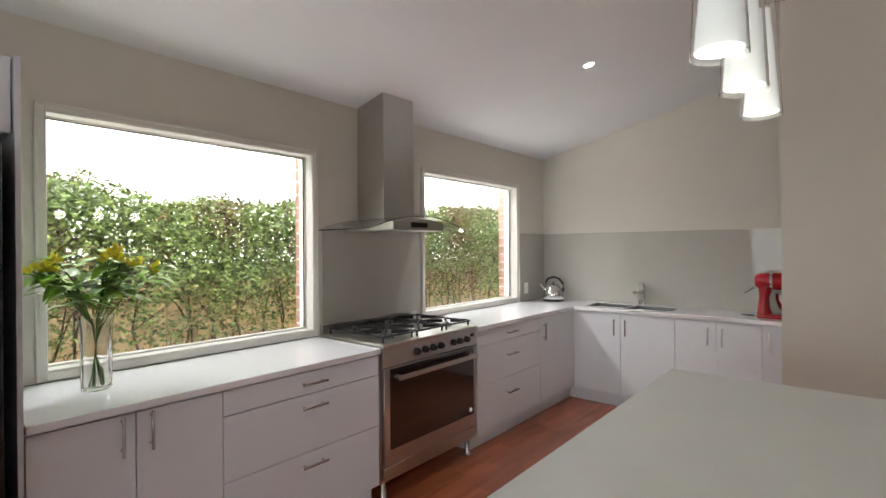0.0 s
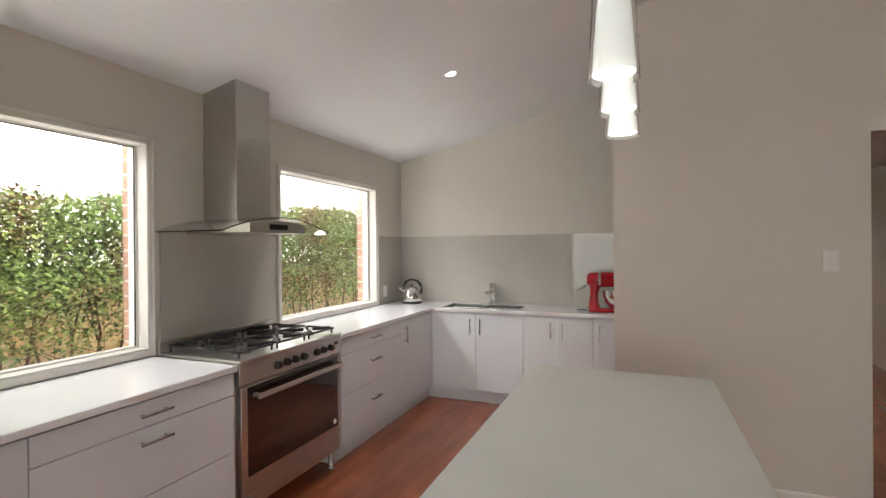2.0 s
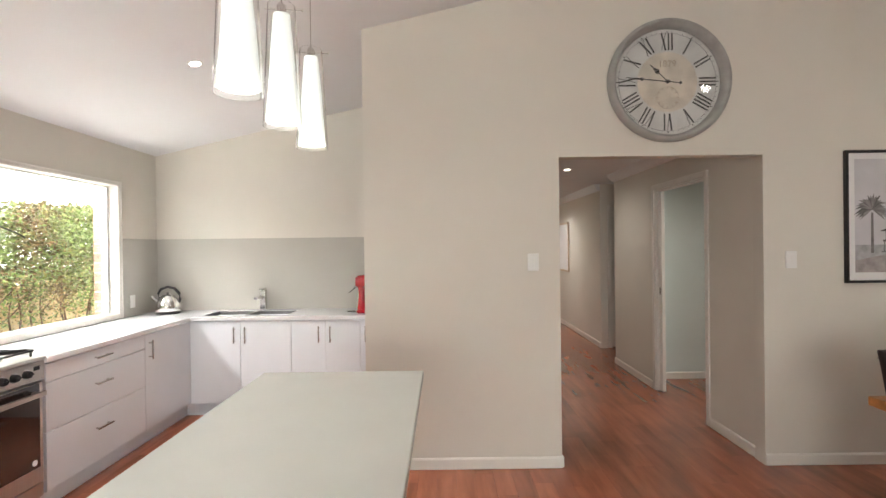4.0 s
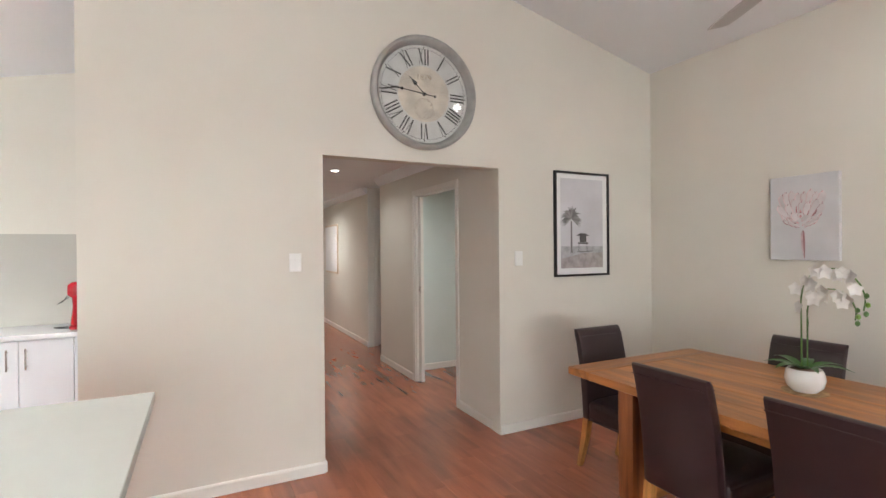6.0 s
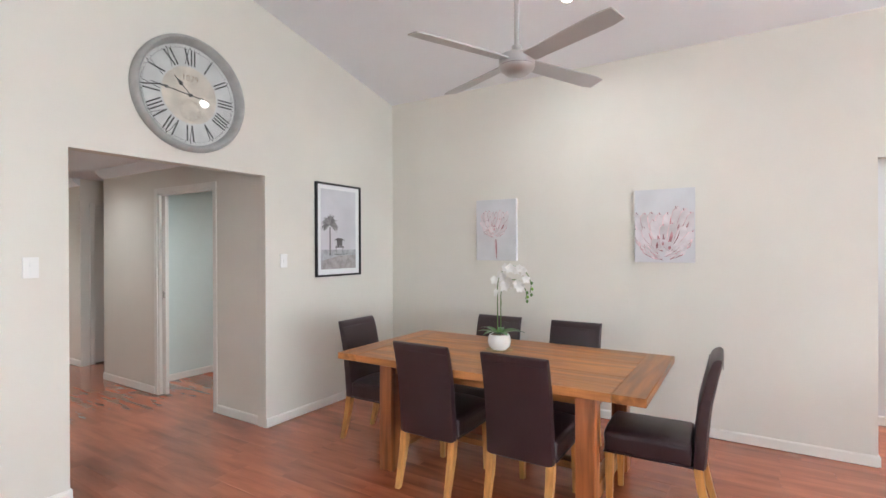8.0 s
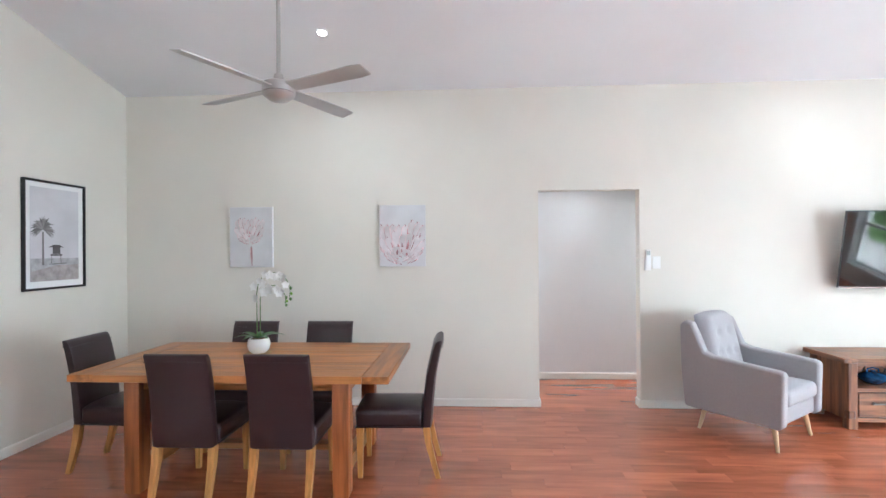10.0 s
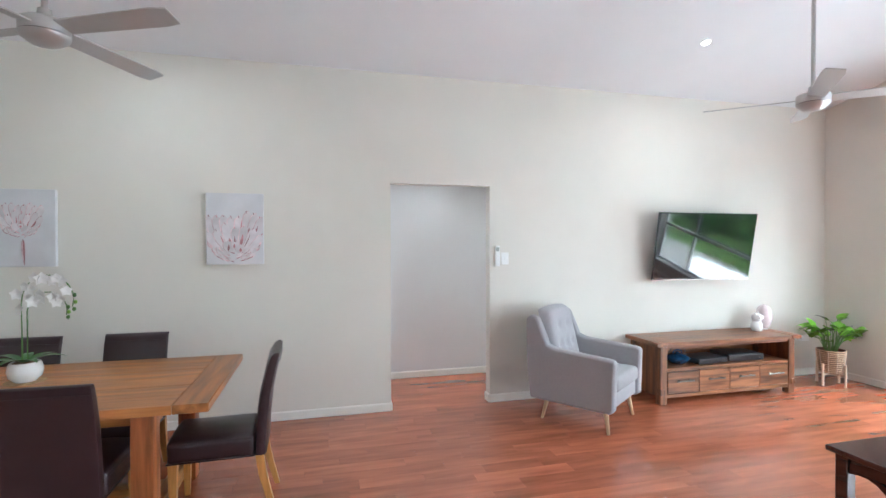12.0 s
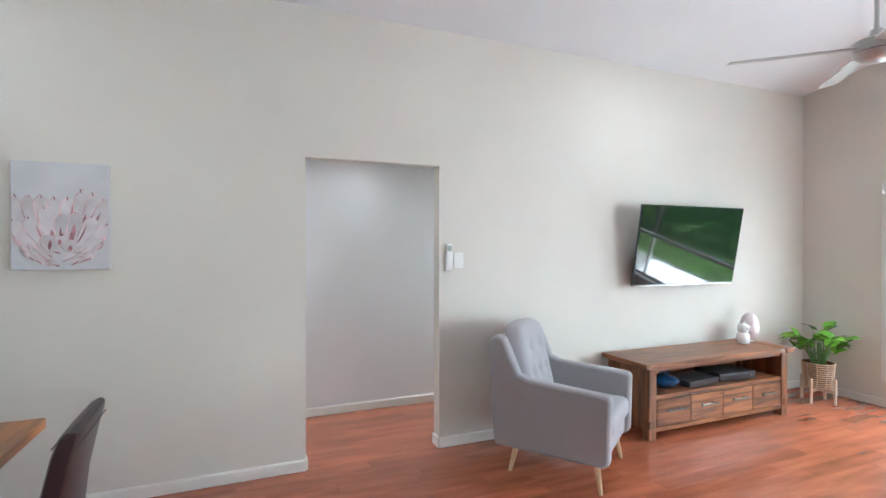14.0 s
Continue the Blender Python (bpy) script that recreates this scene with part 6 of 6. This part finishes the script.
# ---- outside ----
bm = bmesh.new()
lathe(bm, [(68, -1.0), (68, 48.0), (67.5, 48.0), (67.5, -1.0)], 64, closed=True)
solo("backdrop", bm, mat("bright_hazy_sky", (1.0, 1.0, 1.0), 1.0, emit=SKY_GLOW), "bright white hazy sky far beyond the garden", "sky", "structure")
solo("ground", B(-70, -70, -0.4, 70, 70, -0.16), M_GRASS, "mown lawn round the house reaching into the distance", "ground", "structure", smooth=0)
solo("side_path", B(-4.0, -6.5, -0.155, -2.9, 9, -0.12), M_CONC, "pale paved side path under the kitchen windows", "path", "structure", smooth=0)
bm = B(-3.2, -7.9, -0.155, 4.3, -5.97, -0.10)
box(bm, 4.3005, -11.0, -0.155, 12.0, -5.97, -0.10)
solo("patio", bm, M_CONC, "pale paved patio outside the living room", "patio", "structure", smooth=0)
solo("eave", B(WX - 0.75, EY - 0.9, 2.40, WX - 0.13, 6.0, 2.44), M_TRIM, "white eave lining above the kitchen windows", "eave", "structure", smooth=0)
bwall = thing("brick_wall", pose(0, 0, 0), "red-brown face brick outer wall at the window edges", "wall", kind="structure")
bx0, bx1 = WX - 0.245, WX - 0.135
bricks = []
for ye in (W1[1] + 0.033, W2[1] + 0.036):
    part("mortar", B(bx0 + 0.004, ye + 0.004, -0.15, bx1 - 0.004, ye + 0.6, 2.38), M_MORTAR, bwall, smooth=0)
    for k in range(16):
        z = 0.80 + 0.086 * k
        bricks.append((ye, z, 0.23 if k % 2 else 0.115))
brick_mesh = {}
for ye, z, ln in bricks:
    if ln not in brick_mesh:
        brick_mesh[ln] = finish("brick", B(0, 0, 0, bx1 - bx0, ln, 0.073, 0.003), M_BRICK, 0)
    ob = new("brick", brick_mesh[ln])
    ob.parent, ob.location = bwall, (bx0, ye, z)


def timber_fence(name, m, length, height, material, label, board):
    f = thing(name, m, label, "fence")
    n = int(length / board)
    me = finish("board", B(-0.01, 0.0, 0, 0.01, board - 0.006, height, 0.003), material, 0)
    for k in range(n):
        ob = new("board", me)
        ob.parent, ob.location = f, (0.004 * (k % 2), k * board, 0)
    part("rail", B(0.016, 0, height - 0.12, 0.05, length, height - 0.06), material, f, smooth=0)
    part("rail", B(0.016, 0, 0.2, 0.05, length, 0.26), material, f, smooth=0)


timber_fence("fence", pose(-5.2, -3, -0.16), 15, 1.30, M_FENCE, "cream board fence behind the hedge", 0.15)
timber_fence("fence", pose(8.5, -13.5, -0.16, 0, 0, 90), 16, 1.9, M_FENCEW, "white panel fence across the back lawn", 0.2)


def leaf_cloud(count, place, size, rnd):
    """Leaf blades as folded quads from numpy arrays."""
    base = place(count, rnd)
    n_ = len(base)
    way = rnd.normal(size=(n_, 3))
    way[:, 2] = way[:, 2] * 0.5 - 0.15
    way /= np.linalg.norm(way, axis=1)[:, None]
    side = np.cross(way, rnd.normal(size=(n_, 3)))
    side /= np.linalg.norm(side, axis=1)[:, None]
    nrm = np.cross(side, way)
    ln = (size * rnd.uniform(0.6, 1.3, n_))[:, None]
    w = ln * 0.24
    p = [base, base + way * ln * 0.45 + side * w + nrm * w * 0.3, base + way * ln * 0.45, base + way * ln * 0.45 - side * w + nrm * w * 0.3, base + way * ln - nrm * w * 0.25]
    verts = np.stack(p, 1).reshape(-1, 3)
    k = np.arange(n_)[:, None] * 5
    tris = np.concatenate([k + np.array([[0, 1, 2]]), k + np.array([[0, 2, 3]]), k + np.array([[1, 4, 2]]), k + np.array([[2, 4, 3]])])
    me = bpy.data.meshes.new("leaves")
    me.from_pydata(verts.tolist(), [], tris.tolist())
    return me


rng = np.random.default_rng(4)


def hedge_place(n, r):
    y = r.uniform(-1.5, 9.0, n)
    top = 1.90 + 0.022 * y + 0.05 * np.sin(y * 2.3) + 0.05 * np.sin(y * 5.9 + 1)
    f = r.beta(1.7, 1.15, n)
    z = 0.25 + f * (top - 0.25)
    clump = np.sin(y * 4.1 + 2.2 * np.sin(z * 3.0)) * np.sin(z * 6.3 + 1.7 * np.sin(y * 2.7)) + 0.4 * np.sin(y * 9.3 + z * 7.1)
    keep = (clump > -0.8 - 0.6 * f) & (r.uniform(size=n) < 0.05 + 0.95 * np.clip((z - 0.6) / 0.9, 0, 1))
    x = -4.35 + 0.30 * np.sin(y * 3.1 + z * 2) * 0.3 + r.normal(size=n) * 0.2
    return np.stack([x, y, z], 1)[keep]


me = leaf_cloud(190000, hedge_place, 0.047, rng)
me.materials.append(M_HEDGE)
tagged(new("hedge", me), "dense green garden hedge along the fence", "hedge", kind="stuff")
bm = bmesh.new()
rp = random.Random(9)
for k in range(70):
    y = -1.4 + k * 0.15 + rp.uniform(-0.05, 0.05)
    p = [Vector((-4.38 + rp.uniform(-0.08, 0.08), y, -0.16))]
    for i in range(4):
        p.append(p[-1] + Vector((rp.uniform(-0.07, 0.07), rp.uniform(-0.14, 0.14), 0.48)))
    tube(bm, p, [0.016, 0.013, 0.010, 0.007, 0.004], 5)
    for i in range(3):
        q = p[1 + i]
        tube(bm, [q, q + Vector((rp.uniform(-0.05, 0.18), rp.uniform(-0.25, 0.25), 0.2)), q + Vector((rp.uniform(-0.05, 0.25), rp.uniform(-0.4, 0.4), 0.4))], [0.008, 0.006, 0.003], 4)
solo("hedge_branches", bm, M_TWIG, "bare brown hedge branches near the ground", "branches", "stuff")


def tree(x, y, h, r, seed, label):
    t = thing("tree", pose(x, y, -0.16), label, "tree")
    rr = random.Random(seed)
    bm = bmesh.new()
    tube(bm, [(0, 0, 0), (0.05, 0.03, h * 0.25), (0.0, 0.1, h * 0.5), (0.1, 0.05, h * 0.8)], [0.16, 0.12, 0.09, 0.03], 10)
    part("trunk", bm, M_TWIG, t)
    for k in range(7):
        a_ = k * 0.9
        part("limb", tube(bmesh.new(), [(0, 0.05, h * 0.35), (math.cos(a_) * r * 0.4, math.sin(a_) * r * 0.4, h * 0.58), (math.cos(a_) * r * 0.8, math.sin(a_) * r * 0.8, h * (0.62 + 0.04 * k))], [0.06, 0.04, 0.015], 6), M_TWIG, t)
    g = np.random.default_rng(seed)

    def place(n, q):
        c = q.normal(size=(26, 3)) * np.array([r * 0.5, r * 0.5, h * 0.16]) + np.array([0, 0, h * 0.68])
        i = q.integers(0, 26, n)
        return c[i] + q.normal(size=(n, 3)) * r * 0.17

    me_ = leaf_cloud(5000, place, 0.17, g)
    me_.materials.append(M_HEDGE)
    ob = new("crown", me_)
    ob.parent = t
    return t


tree(6.9, -12.3, 3.2, 1.5, 2, "small leafy garden tree before the white fence")
tree(-0.5, -19.0, 6.5, 3.0, 3, "tall green tree beyond the back fence")
tree(5.5, -22.0, 7.5, 3.4, 5, "broad green tree beyond the back fence")
tree(-5.0, -13.5, 3.6, 2.0, 11, "dark leafy garden shrub at the lawn edge")
tree(-8.5, -15.0, 4.4, 2.4, 12, "dense leafy garden tree at the lawn edge")
tree(-1.6, -14.5, 3.8, 2.0, 13, "rounded leafy shrub before the fence")
tree(-6.0, -20.0, 7.0, 3.2, 6, "leafy green tree beyond the lawn")
for k, (sx_, sy_) in enumerate(((-4.6, -10.2), (-3.2, -10.4), (-1.9, -10.1), (-0.6, -10.5), (0.7, -10.9))):
    sh = thing("shrub", pose(sx_, sy_, -0.16), "dark green rounded garden shrub on the lawn", "shrub", "shrubs along the lawn")
    part("stem", R((0, 0, 0), (0.05, 0.03, 0.7), 0.03, 0.015, 8), M_TWIG, sh)
    gq = np.random.default_rng(50 + k)
    me_ = leaf_cloud(2600, lambda n, q: q.normal(size=(n, 3)) * np.array([0.42, 0.42, 0.30]) + np.array([0, 0, 0.75]), 0.1, gq)
    me_.materials.append(M_LEAF)
    cr = new("crown", me_)
    cr.parent = sh
nb = thing("neighbour_house", pose(-11, -1.5, -0.16), "pale neighbouring house behind the hedge", "house")
part("wall", B(-4, -4, 0, 2.0, 3.6, 2.45), M_FENCEW, nb, smooth=0)
bm = bmesh.new()
rv = [bm.verts.new(p) for p in ((-4.5, -4.5, 2.4), (2.6, -4.5, 2.4), (2.6, 4.1, 2.4), (-4.5, 4.1, 2.4), (-1.2, -1.2, 3.9), (-1.2, 0.8, 3.9))]
for f in ((0, 1, 4), (1, 2, 5, 4), (2, 3, 5), (3, 0, 4, 5), (3, 2, 1, 0)):
    bm.faces.new([rv[k] for k in f])
part("roof", bm, M_ROOF, nb, "grey hipped roof", smooth=0)

# ---- floor planks ----
def planks():
    """Short strips along y; those of the dining and living floor are parts, the rest is joined."""
    rnd = random.Random(5)
    floor = bpy.data.objects["floor"]
    wide = 0.122
    shared = {}
    verts, faces = [], []
    count = 0
    x = WX
    while x < 5.1:
        w = min(wide, 5.1 - x)
        y = -5.75 - rnd.random() * 0.5
        top = 12.0 if 0.9 < x < 3.7 else (5.7 if x < 4.3 else 1.6)
        while y < top:
            long_ = rnd.choice((0.42, 0.55, 0.68, 0.82))
            a, b = max(y, -5.75), min(y + long_, top)
            y += long_
            if b - a < 0.02:
                continue
            if 0.4 < x < 4.0 and a > -2.6 and b < 3.5 and count < 300:
                key = (round(b - a, 3), round(w, 3))
                if key not in shared:
                    shared[key] = finish("plank", B(-w / 2 + 0.0003, -(b - a) / 2 + 0.0003, -0.008, w / 2 - 0.0003, (b - a) / 2 - 0.0003, 0.0, 0.0004), M_FLOOR, 0)
                ob = new("plank", shared[key])
                ob.parent = floor
                ob.location = (x + w / 2, (a + b) / 2, 0.0)
                count += 1
            else:
                k = len(verts)
                x0, x1, y0, y1 = x + 0.0003, x + w - 0.0003, a + 0.0003, b - 0.0003
                verts += [(x0, y0, 0), (x1, y0, 0), (x1, y1, 0), (x0, y1, 0), (x0, y0, -0.008), (x1, y0, -0.008), (x1, y1, -0.008), (x0, y1, -0.008)]
                faces += [(k, k + 1, k + 2, k + 3), (k, k + 4, k + 5, k + 1), (k + 1, k + 5, k + 6, k + 2), (k + 2, k + 6, k + 7, k + 3), (k + 3, k + 7, k + 4, k)]
        x += wide
    me_ = bpy.data.meshes.new("plank_field")
    me_.from_pydata(verts, [], faces)
    me_.materials.append(M_FLOOR_FIELD)
    far = new("plank_field", me_)
    far.parent = floor
    tagged(far, kind="stuff")


planks()
